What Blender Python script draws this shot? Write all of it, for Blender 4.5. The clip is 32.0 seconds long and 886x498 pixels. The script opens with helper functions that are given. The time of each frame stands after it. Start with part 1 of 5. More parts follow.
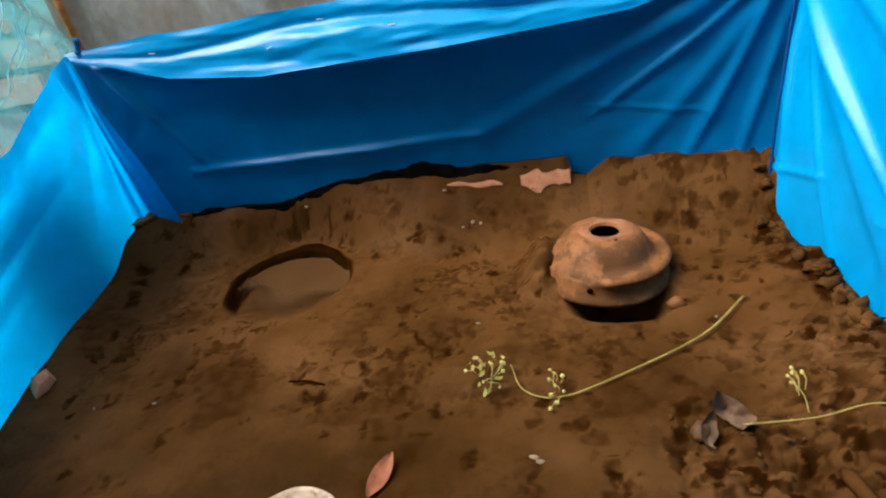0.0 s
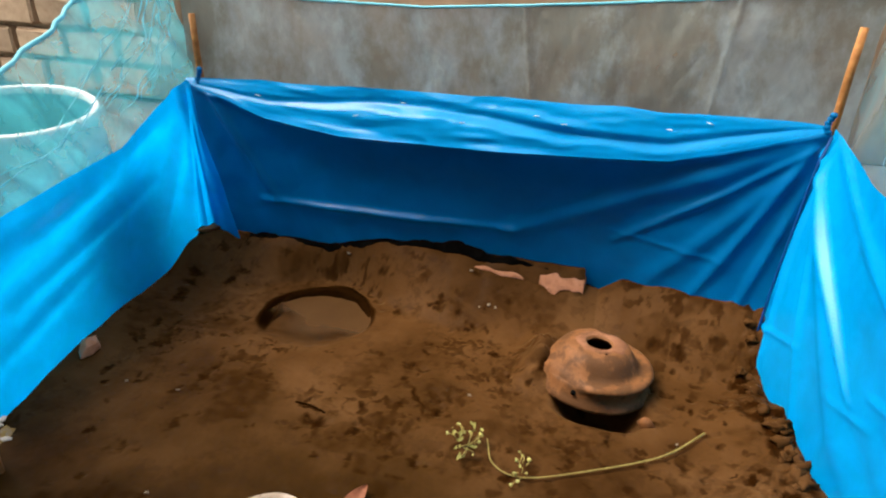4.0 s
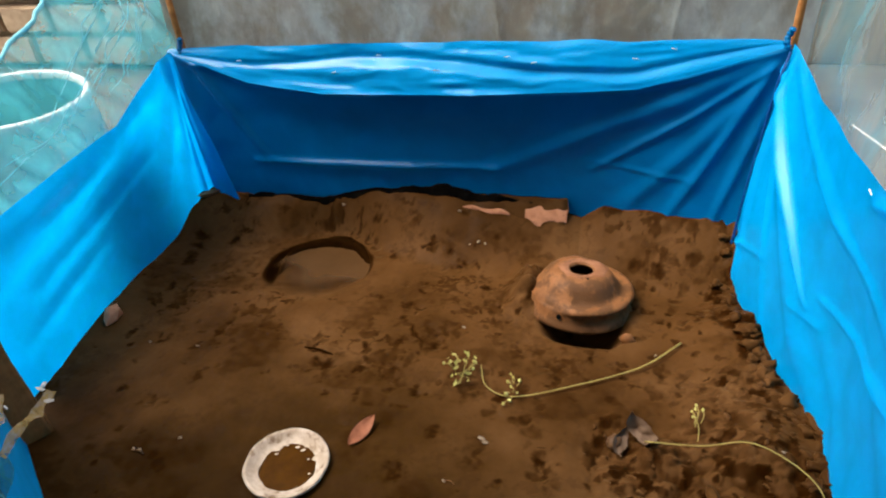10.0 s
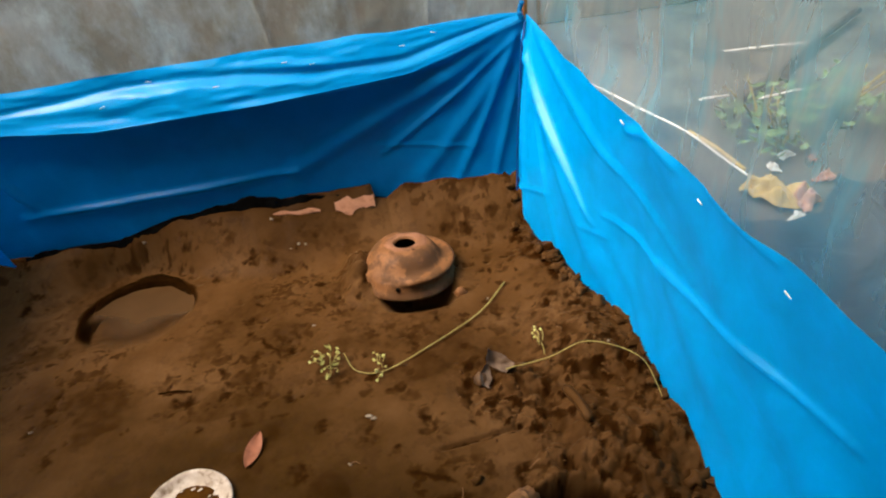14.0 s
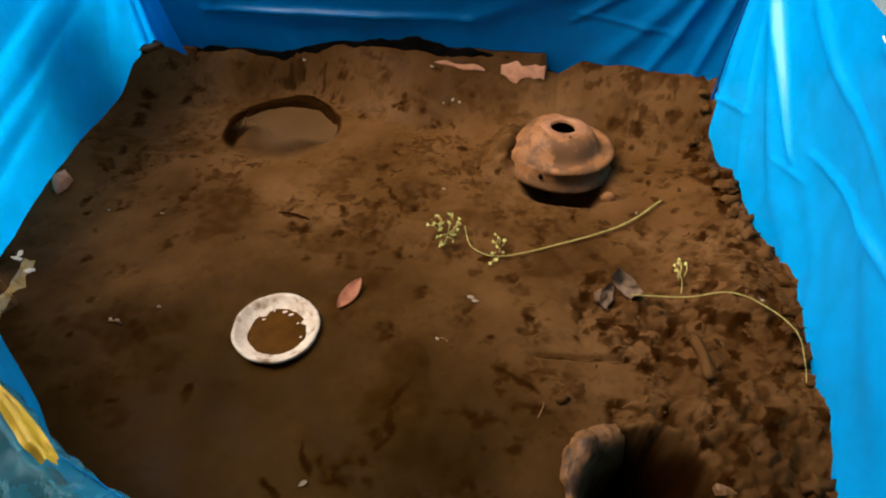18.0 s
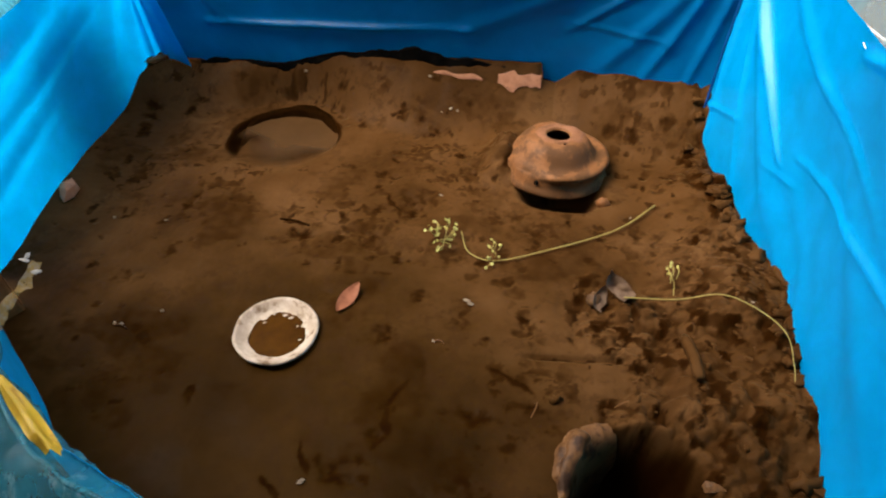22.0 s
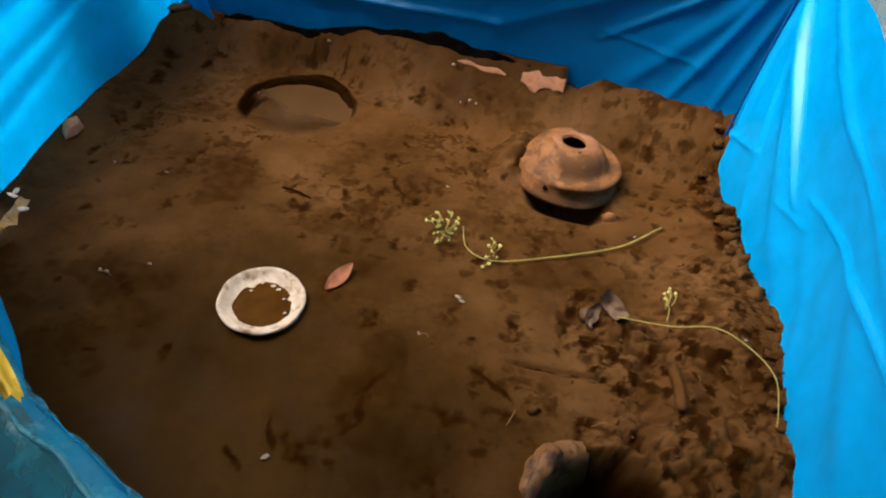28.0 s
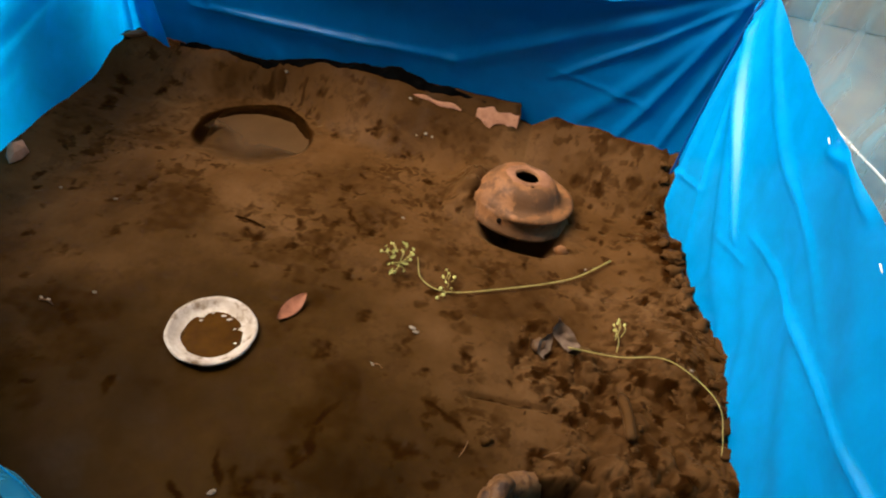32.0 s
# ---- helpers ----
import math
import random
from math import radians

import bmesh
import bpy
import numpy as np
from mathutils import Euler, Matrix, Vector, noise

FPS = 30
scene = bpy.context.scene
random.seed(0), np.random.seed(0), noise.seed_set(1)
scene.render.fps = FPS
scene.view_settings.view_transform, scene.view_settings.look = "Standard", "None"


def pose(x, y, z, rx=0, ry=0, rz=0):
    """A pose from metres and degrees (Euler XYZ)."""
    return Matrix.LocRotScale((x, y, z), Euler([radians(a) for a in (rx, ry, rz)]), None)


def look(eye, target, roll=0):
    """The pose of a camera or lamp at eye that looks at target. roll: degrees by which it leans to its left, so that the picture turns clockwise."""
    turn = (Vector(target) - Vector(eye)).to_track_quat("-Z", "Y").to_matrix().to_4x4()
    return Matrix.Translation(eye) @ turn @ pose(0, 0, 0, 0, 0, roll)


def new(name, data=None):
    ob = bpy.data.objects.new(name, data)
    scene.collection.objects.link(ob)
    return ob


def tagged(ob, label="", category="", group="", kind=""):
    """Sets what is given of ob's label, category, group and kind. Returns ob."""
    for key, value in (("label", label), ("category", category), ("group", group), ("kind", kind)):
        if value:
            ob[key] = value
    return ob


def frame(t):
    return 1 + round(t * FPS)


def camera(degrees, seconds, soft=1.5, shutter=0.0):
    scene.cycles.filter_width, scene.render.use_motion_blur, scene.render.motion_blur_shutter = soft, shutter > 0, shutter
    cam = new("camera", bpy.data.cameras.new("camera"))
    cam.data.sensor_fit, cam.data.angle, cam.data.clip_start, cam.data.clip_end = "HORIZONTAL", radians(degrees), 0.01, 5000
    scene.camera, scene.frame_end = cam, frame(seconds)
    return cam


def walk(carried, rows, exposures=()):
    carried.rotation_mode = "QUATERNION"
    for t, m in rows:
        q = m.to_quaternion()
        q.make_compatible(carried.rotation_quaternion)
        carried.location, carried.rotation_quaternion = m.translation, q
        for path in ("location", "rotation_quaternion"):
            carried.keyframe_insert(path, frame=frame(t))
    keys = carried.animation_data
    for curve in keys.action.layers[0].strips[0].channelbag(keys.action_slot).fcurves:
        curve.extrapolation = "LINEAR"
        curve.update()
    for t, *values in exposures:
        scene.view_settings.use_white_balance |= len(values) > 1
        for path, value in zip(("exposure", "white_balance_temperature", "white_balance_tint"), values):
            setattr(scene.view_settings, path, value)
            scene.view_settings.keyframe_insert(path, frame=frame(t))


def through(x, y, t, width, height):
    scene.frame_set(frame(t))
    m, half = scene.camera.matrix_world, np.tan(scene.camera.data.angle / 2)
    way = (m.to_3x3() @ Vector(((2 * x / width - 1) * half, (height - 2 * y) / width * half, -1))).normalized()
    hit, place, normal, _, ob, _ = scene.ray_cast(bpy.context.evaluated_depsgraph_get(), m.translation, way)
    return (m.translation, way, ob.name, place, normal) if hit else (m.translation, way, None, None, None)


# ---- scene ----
cam = camera(69.0, 32.0, 2.15)
PATH = [
    (0, (0.814, 0.744, 0.954), (0.454, 2.398, -0.112), -11.7),
    (0.5, (0.798, 0.742, 0.953), (0.358, 2.365, -0.131), -10.6),
    (1, (0.783, 0.751, 0.942), (0.202, 2.337, -0.13), -10.5),
    (1.5, (0.788, 0.759, 0.955), (0.219, 2.378, -0.072), -12.9),
    (2, (0.83, 0.758, 0.981), (0.516, 2.471, -0.003), -14.5),
    (2.5, (0.883, 0.766, 1.006), (0.795, 2.515, 0.041), -12.1),
    (3, (0.837, 0.751, 1.025), (0.548, 2.478, 0.058), -8.9),
    (3.5, (0.834, 0.673, 1.068), (0.472, 2.408, 0.141), -2.5),
    (4, (0.867, 0.581, 1.09), (0.417, 2.313, 0.196), 1.8),
    (4.5, (0.841, 0.583, 1.084), (0.2, 2.266, 0.213), 0.5),
    (6.5, (0.769, 0.68, 1.059), (0.098, 2.257, 0.028), -7.6),
    (7, (0.783, 0.678, 1.057), (0.174, 2.266, 0.005), -7.5),
    (7.5, (0.804, 0.651, 1.04), (0.184, 2.224, -0.028), -3.5),
    (8, (0.827, 0.6, 1.0), (0.097, 2.145, -0.04), -2.0),
    (8.5, (0.855, 0.648, 1.03), (0.137, 2.161, -0.062), -4.6),
    (9, (0.856, 0.56, 1.074), (0.178, 2.104, -0.001), -4.5),
    (9.5, (0.911, 0.538, 1.148), (0.339, 2.126, 0.075), -3.6),
    (10, (0.961, 0.519, 1.162), (0.493, 2.144, 0.093), -4.2),
    (10.5, (0.995, 0.525, 1.183), (0.636, 2.153, 0.078), -5.9),
    (11, (1.002, 0.535, 1.211), (0.822, 2.186, 0.097), -4.6),
    (11.5, (0.987, 0.557, 1.219), (0.917, 2.236, 0.135), -7.6),
    (12, (0.93, 0.567, 1.202), (0.878, 2.192, 0.038), -10.3),
    (12.5, (0.916, 0.583, 1.225), (0.884, 2.191, 0.036), -10.4),
    (13, (0.908, 0.569, 1.228), (0.936, 2.16, 0.016), -10.8),
    (13.5, (0.857, 0.489, 1.234), (1.03, 2.124, 0.095), -9.2),
    (15.5, (0.765, 0.306, 1.156), (0.763, 1.949, 0.015), 5.4),
    (16, (0.808, 0.337, 1.146), (0.596, 1.982, 0.029), 4.8),
    (16.5, (0.817, 0.397, 1.118), (0.591, 1.987, -0.074), -1.1),
    (17, (0.825, 0.446, 1.103), (0.576, 1.924, -0.221), -1.9),
    (17.5, (0.834, 0.491, 1.095), (0.543, 1.847, -0.347), -0.8),
    (18, (0.841, 0.526, 1.119), (0.597, 1.938, -0.276), -1.2),
    (18.5, (0.858, 0.544, 1.139), (0.667, 1.992, -0.227), -1.7),
    (19, (0.853, 0.548, 1.139), (0.722, 1.957, -0.274), 1.9),
    (19.5, (0.856, 0.543, 1.128), (0.651, 1.989, -0.239), 2.4),
    (20, (0.879, 0.488, 1.146), (0.788, 1.98, -0.183), 0.7),
    (20.5, (0.9, 0.467, 1.14), (0.892, 1.928, -0.226), -2.3),
    (21, (0.885, 0.474, 1.13), (0.827, 1.906, -0.265), -2.3),
    (21.5, (0.863, 0.488, 1.12), (0.62, 1.902, -0.274), -3.0),
    (22, (0.869, 0.497, 1.13), (0.603, 1.929, -0.241), -1.9),
    (22.5, (0.837, 0.488, 1.128), (0.576, 1.916, -0.247), 1.3),
    (23, (0.831, 0.492, 1.133), (0.492, 1.97, -0.172), -1.9),
    (23.5, (0.835, 0.465, 1.135), (0.676, 2.021, -0.111), 0.5),
    (24, (0.847, 0.46, 1.16), (0.959, 2.005, -0.105), 4.3),
    (24.5, (0.878, 0.48, 1.129), (0.989, 1.931, -0.242), 2.7),
    (25, (0.883, 0.481, 1.129), (0.97, 1.961, -0.213), 3.1),
    (25.5, (0.886, 0.502, 1.127), (0.787, 2.016, -0.177), 4.5),
    (26, (0.865, 0.503, 1.111), (0.661, 1.994, -0.207), 8.3),
    (26.5, (0.887, 0.496, 1.1), (0.637, 1.958, -0.241), 6.6),
    (28.5, (0.857, 0.531, 1.123), (0.594, 1.932, -0.28), 6.6),
    (29, (0.858, 0.532, 1.12), (0.527, 1.936, -0.265), 6.8),
    (29.5, (0.874, 0.515, 1.107), (0.551, 1.919, -0.28), 5.9),
    (30, (0.858, 0.518, 1.109), (0.542, 1.946, -0.255), 5.5),
    (30.5, (0.835, 0.53, 1.145), (0.632, 1.969, -0.229), 8.2),
    (31, (0.849, 0.521, 1.119), (0.621, 1.992, -0.216), 8.0),
    (31.5, (0.832, 0.527, 1.146), (0.626, 1.999, -0.192), 11.4),
    (32, (0.864, 0.514, 1.124), (0.723, 2.019, -0.185), 10.3),
]
walk(cam, [(t, look(eye, target, roll)) for t, eye, target, roll in PATH], [(0.0, 1.95), (32.0, 1.95)])


# ---- world and light ----
world = bpy.data.worlds.new("sky")
scene.world = world
world.use_nodes = True
wn, wl = world.node_tree.nodes, world.node_tree.links
sky = wn.new("ShaderNodeTexSky")
sky.sky_type, sky.sun_disc = "NISHITA", False
sky.sun_elevation, sky.sun_rotation = radians(59), radians(-95)
sky.air_density, sky.dust_density = 1.0, 2.5
haze = wn.new("ShaderNodeHueSaturation")
haze.inputs["Saturation"].default_value = 0.35
wl.new(sky.outputs[0], haze.inputs["Color"])
wl.new(haze.outputs[0], wn["Background"].inputs[0])
wn["Background"].inputs[1].default_value = 0.15
sun = new("sun", bpy.data.lights.new("sun", "SUN"))
sun.data.energy, sun.data.angle, sun.data.color = 1.6, radians(36), (1.0, 0.88, 0.72)
sun.matrix_world = look((-3.3, 1.0, 6.4), (0.6, 1.4, 0.0))


# ---- materials ----
def material(name):
    m = bpy.data.materials.new(name)
    m.use_nodes = True
    t = m.node_tree
    return m, t, t.nodes, t.links, t.nodes["Principled BSDF"]


def put(links, nodes, kind, **inputs):
    n = nodes.new(kind)
    for k, v in inputs.items():
        n.inputs[k.replace("_", " ")].default_value = v
    return n


def ramp(nodes, stops):
    r = nodes.new("ShaderNodeValToRGB")
    while len(r.color_ramp.elements) < len(stops):
        r.color_ramp.elements.new(0.5)
    for e, (p, c) in zip(r.color_ramp.elements, stops):
        e.position, e.color = p, (*c, 1) if len(c) == 3 else c
    return r


def grainy(name, stops, scale=20.0, rough=0.6, bump=0.2, bump_scale=120.0, detail=6.0, metal=0.0, spec=0.15, blotch=None, vary=0.0):
    """Colour from noise through a ramp, a second noise of stains (blotch: scale, threshold, colour), a fine bump."""
    m, t, nodes, links, b = material(name)
    co = nodes.new("ShaderNodeNewGeometry").outputs["Position"]
    n = put(links, nodes, "ShaderNodeTexNoise", Scale=scale, Detail=detail, Roughness=0.6)
    links.new(co, n.inputs["Vector"])
    r = ramp(nodes, stops)
    links.new(n.outputs["Fac"], r.inputs["Fac"])
    out = r.outputs["Color"]
    if blotch:
        s, lo, hi, col = blotch
        n2 = put(links, nodes, "ShaderNodeTexNoise", Scale=s, Detail=5.0, Roughness=0.65)
        links.new(co, n2.inputs["Vector"])
        r2 = ramp(nodes, [(lo, (0, 0, 0)), (hi, (1, 1, 1))])
        links.new(n2.outputs["Fac"], r2.inputs["Fac"])
        mix = nodes.new("ShaderNodeMix")
        mix.data_type = "RGBA"
        links.new(r2.outputs["Color"], mix.inputs["Factor"])
        links.new(out, mix.inputs["A"])
        mix.inputs["B"].default_value = (*col, 1)
        out = mix.outputs["Result"]
    if vary:
        info = nodes.new("ShaderNodeObjectInfo")
        hsv = nodes.new("ShaderNodeHueSaturation")
        mr = put(links, nodes, "ShaderNodeMapRange", To_Min=1 - vary, To_Max=1 + vary)
        links.new(info.outputs["Random"], mr.inputs["Value"])
        links.new(mr.outputs["Result"], hsv.inputs["Value"])
        links.new(out, hsv.inputs["Color"])
        out = hsv.outputs["Color"]
    links.new(out, b.inputs["Base Color"])
    b.inputs["Roughness"].default_value, b.inputs["Metallic"].default_value = rough, metal
    b.inputs["Specular IOR Level"].default_value = spec
    n3 = put(links, nodes, "ShaderNodeTexNoise", Scale=bump_scale, Detail=4.0)
    links.new(co, n3.inputs["Vector"])
    bu = put(links, nodes, "ShaderNodeBump", Strength=bump, Distance=0.004)
    links.new(n3.outputs["Fac"], bu.inputs["Height"])
    links.new(bu.outputs["Normal"], b.inputs["Normal"])
    return m


def film_material(name, colour, through=0.4, rough=0.3, clear=0.0, dirt=None, streak=30.0, spec=0.5, relief=0.12, hang=1.0):
    """Plastic film or netting: reflects, lets coloured light through, and (clear) can be seen through."""
    m, t, nodes, links, b = material(name)
    co = nodes.new("ShaderNodeNewGeometry").outputs["Position"]
    if hang != 1.0:
        pull = nodes.new("ShaderNodeVectorMath")
        pull.operation = "MULTIPLY"
        links.new(co, pull.inputs[0])
        pull.inputs[1].default_value = (1.0, 1.0, hang)
        co = pull.outputs["Vector"]
    n = put(links, nodes, "ShaderNodeTexNoise", Scale=streak, Detail=5.0, Roughness=0.6, Distortion=0.4)
    links.new(co, n.inputs["Vector"])
    dark = tuple(c * 0.82 for c in colour)
    r = ramp(nodes, [(0.3, dark), (0.7, colour)])
    links.new(n.outputs["Fac"], r.inputs["Fac"])
    out = r.outputs["Color"]
    if dirt:
        s, lo, hi, col = dirt
        n2 = put(links, nodes, "ShaderNodeTexNoise", Scale=s, Detail=6.0, Roughness=0.7)
        links.new(co, n2.inputs["Vector"])
        r2 = ramp(nodes, [(lo, (0, 0, 0)), (hi, (1, 1, 1))])
        links.new(n2.outputs["Fac"], r2.inputs["Fac"])
        mix = nodes.new("ShaderNodeMix")
        mix.data_type = "RGBA"
        links.new(r2.outputs["Color"], mix.inputs["Factor"])
        links.new(out, mix.inputs["A"])
        mix.inputs["B"].default_value = (*col, 1)
        out = mix.outputs["Result"]
    links.new(out, b.inputs["Base Color"])
    b.inputs["Roughness"].default_value = rough
    b.inputs["Specular IOR Level"].default_value = spec
    b.inputs["Specular Tint"].default_value = (0.6 + 0.4 * colour[0], 0.6 + 0.4 * colour[1], 0.6 + 0.4 * colour[2], 1)
    bn = put(links, nodes, "ShaderNodeTexNoise", Scale=streak * 2.5, Detail=3.0)
    links.new(co, bn.inputs["Vector"])
    bu = put(links, nodes, "ShaderNodeBump", Strength=relief, Distance=0.004 if relief < 0.2 else 0.02)
    links.new(bn.outputs["Fac"], bu.inputs["Height"])
    links.new(bu.outputs["Normal"], b.inputs["Normal"])
    tr = nodes.new("ShaderNodeBsdfTranslucent")
    links.new(out, tr.inputs["Color"])
    mx = put(links, nodes, "ShaderNodeMixShader", Fac=through)
    links.new(b.outputs[0], mx.inputs[1])
    links.new(tr.outputs[0], mx.inputs[2])
    last = mx
    if clear:
        cl = nodes.new("ShaderNodeBsdfTransparent")
        m2 = nodes.new("ShaderNodeMixShader")
        mr = put(links, nodes, "ShaderNodeMapRange", From_Min=0.3, From_Max=0.7, To_Min=min(0.97, clear + 0.18), To_Max=max(0.0, clear - 0.18))
        links.new(n.outputs["Fac"], mr.inputs["Value"])
        links.new(mr.outputs["Result"], m2.inputs["Fac"])
        links.new(mx.outputs[0], m2.inputs[1])
        links.new(cl.outputs[0], m2.inputs[2])
        last = m2
    links.new(last.outputs[0], nodes["Material Output"].inputs["Surface"])
    return m


def mud_material():
    m, t, nodes, links, b = material("wet_mud")
    co = nodes.new("ShaderNodeNewGeometry").outputs["Position"]
    big = put(links, nodes, "ShaderNodeTexNoise", Scale=3.2, Detail=5.0, Roughness=0.6)
    mid = put(links, nodes, "ShaderNodeTexNoise", Scale=24.0, Detail=6.0, Roughness=0.66, Distortion=0.5)
    spot = put(links, nodes, "ShaderNodeTexNoise", Scale=52.0, Detail=4.0, Roughness=0.6)
    for n in (big, mid, spot):
        links.new(co, n.inputs["Vector"])
    # Darker mud colours mixed in round (0.32, 0.98), fading with distance.
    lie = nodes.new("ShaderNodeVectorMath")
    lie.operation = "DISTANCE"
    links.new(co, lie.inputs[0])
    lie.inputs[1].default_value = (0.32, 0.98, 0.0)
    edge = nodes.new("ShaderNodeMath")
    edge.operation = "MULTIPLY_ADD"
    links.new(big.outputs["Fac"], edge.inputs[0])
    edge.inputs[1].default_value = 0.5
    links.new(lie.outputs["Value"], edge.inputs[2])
    near_share = put(links, nodes, "ShaderNodeMapRange", From_Min=1.22, From_Max=0.62)
    links.new(edge.outputs[0], near_share.inputs["Value"])
    near_mud = ramp(nodes, [(0.3, (0.016, 0.0068, 0.0008)), (0.5, (0.025, 0.0106, 0.0014)), (0.7, (0.036, 0.0158, 0.0027))])
    links.new(big.outputs["Fac"], near_mud.inputs["Fac"])
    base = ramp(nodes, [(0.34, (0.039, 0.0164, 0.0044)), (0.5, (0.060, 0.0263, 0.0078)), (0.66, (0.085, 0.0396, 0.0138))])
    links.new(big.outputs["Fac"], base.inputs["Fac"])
    add = nodes.new("ShaderNodeMath")
    add.operation = "MULTIPLY_ADD"
    clump = put(links, nodes, "ShaderNodeTexNoise", Scale=5.5, Detail=4.0, Roughness=0.6)
    links.new(co, clump.inputs["Vector"])
    links.new(clump.outputs["Fac"], add.inputs[0])
    add.inputs[1].default_value = 0.75
    links.new(mid.outputs["Fac"], add.inputs[2])
    stain = ramp(nodes, [(0.93, (0, 0, 0)), (1.05, (0.35, 0.35, 0.35))])
    links.new(add.outputs[0], stain.inputs["Fac"])
    mix = nodes.new("ShaderNodeMix")
    mix.data_type = "RGBA"
    links.new(stain.outputs["Color"], mix.inputs["Factor"])
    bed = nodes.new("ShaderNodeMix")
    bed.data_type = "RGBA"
    links.new(near_share.outputs["Result"], bed.inputs["Factor"])
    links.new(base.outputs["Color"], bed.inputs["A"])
    links.new(near_mud.outputs["Color"], bed.inputs["B"])
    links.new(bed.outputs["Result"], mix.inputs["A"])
    mix.inputs["B"].default_value = (0.026, 0.0105, 0.0030, 1)
    warp = nodes.new("ShaderNodeMixRGB")
    warp.blend_type = "ADD"
    warp.inputs["Fac"].default_value = 0.06
    links.new(co, warp.inputs["Color1"])
    links.new(spot.outputs["Color"], warp.inputs["Color2"])
    prints = put(links, nodes, "ShaderNodeTexVoronoi", Scale=27.0, Randomness=1.0)
    links.new(warp.outputs["Color"], prints.inputs["Vector"])
    dots = ramp(nodes, [(0.24, (0.9, 0.9, 0.9)), (0.48, (0, 0, 0))])
    links.new(prints.outputs["Distance"], dots.inputs["Fac"])
    where = ramp(nodes, [(0.475, (0, 0, 0)), (0.56, (0.9, 0.9, 0.9))])
    links.new(clump.outputs["Fac"], where.inputs["Fac"])
    fleck = nodes.new("ShaderNodeMath")
    fleck.operation = "MULTIPLY"
    links.new(dots.outputs["Color"], fleck.inputs[0])
    links.new(where.outputs["Color"], fleck.inputs[1])
    mix2 = nodes.new("ShaderNodeMix")
    mix2.data_type = "RGBA"
    stamp = nodes.new("ShaderNodeAttribute")
    stamp.attribute_name = "stain_shade"
    part_of = nodes.new("ShaderNodeMath")
    part_of.operation = "MULTIPLY_ADD"
    part_of.use_clamp = True
    links.new(fleck.outputs[0], part_of.inputs[0])
    part_of.inputs[1].default_value = 0.12
    links.new(stamp.outputs["Fac"], part_of.inputs[2])
    links.new(part_of.outputs[0], mix2.inputs["Factor"])
    links.new(mix.outputs["Result"], mix2.inputs["A"])
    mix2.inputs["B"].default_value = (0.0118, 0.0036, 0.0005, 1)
    links.new(mix2.outputs["Result"], b.inputs["Base Color"])
    wet = ramp(nodes, [(0.35, (0.30, 0.30, 0.30)), (0.6, (0.50, 0.50, 0.50))])
    links.new(big.outputs["Fac"], wet.inputs["Fac"])
    links.new(wet.outputs["Color"], b.inputs["Roughness"])
    gloss = put(links, nodes, "ShaderNodeMapRange", From_Min=0.0, From_Max=0.5, To_Min=0.013, To_Max=0.002)
    links.new(part_of.outputs[0], gloss.inputs["Value"])
    links.new(gloss.outputs["Result"], b.inputs["Specular IOR Level"])
    fine = put(links, nodes, "ShaderNodeTexNoise", Scale=130.0, Detail=5.0)
    links.new(co, fine.inputs["Vector"])
    bu = put(links, nodes, "ShaderNodeBump", Strength=0.05, Distance=0.004)
    links.new(fine.outputs["Fac"], bu.inputs["Height"])
    links.new(bu.outputs["Normal"], b.inputs["Normal"])
    return m


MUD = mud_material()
CLOD = grainy("clod_mud", [(0.3, (0.035, 0.017, 0.007)), (0.6, (0.085, 0.042, 0.017))], 30, 0.55, 0.4, 160)
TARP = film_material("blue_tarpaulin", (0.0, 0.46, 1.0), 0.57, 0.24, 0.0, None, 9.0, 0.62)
# Darker tarpaulin copies: back wall's shade and top fold's light put into colour.
TARP_SHADE = film_material("blue_tarpaulin_shaded", (0.0, 0.125, 0.335), 0.12, 0.26, 0.0, None, 9.0, 0.16)
TARP_BAND = film_material("blue_tarpaulin_lit_fold", (0.0, 0.29, 0.68), 0.35, 0.22, 0.0, None, 9.0, 0.35)
TARP_DARK = grainy("tarpaulin_slit_shade", [(0.3, (0.0, 0.03, 0.12)), (0.7, (0.0, 0.05, 0.2))], 30, 0.5, 0.1)
NET_RIGHT = film_material("pale_net", (0.13, 0.29, 0.33), 0.32, 0.8, 0.45, (7.0, 0.44, 0.58, (0.20, 0.25, 0.25)), 9.0, 0.1, 0.3, 0.22)
NET = film_material("grey_net", (0.37, 0.46, 0.48), 0.40, 0.8, 0.22, (4.2, 0.42, 0.58, (0.21, 0.23, 0.205)), 9.0, 0.1, 0.6, 0.6)
NET_TEAL = film_material("teal_net", (0.12, 0.62, 0.72), 0.42, 0.7, 0.55, (2.5, 0.52, 0.64, (0.34, 0.56, 0.56)), 7.0, 0.2, 0.3)
HEM = film_material("net_hem", (0.22, 0.66, 0.76), 0.3, 0.6, 0.0, None, 20.0)
WRAP = film_material("teal_film", (0.030, 0.25, 0.33), 0.38, 0.22, 0.34, (12.0, 0.57, 0.68, (0.20, 0.46, 0.50)), 14.0)
TERRA = grainy("terracotta", [(0.35, (0.120, 0.047, 0.014)), (0.65, (0.195, 0.080, 0.028))], 14, 0.6, 0.25, 140, blotch=(17.0, 0.47, 0.56, (0.085, 0.036, 0.012)))
BARECLAY = grainy("bare_worn_clay", [(0.35, (0.165, 0.070, 0.032)), (0.65, (0.235, 0.105, 0.055))], 22, 0.7, 0.25, 160, blotch=(24.0, 0.52, 0.62, (0.12, 0.050, 0.020)))
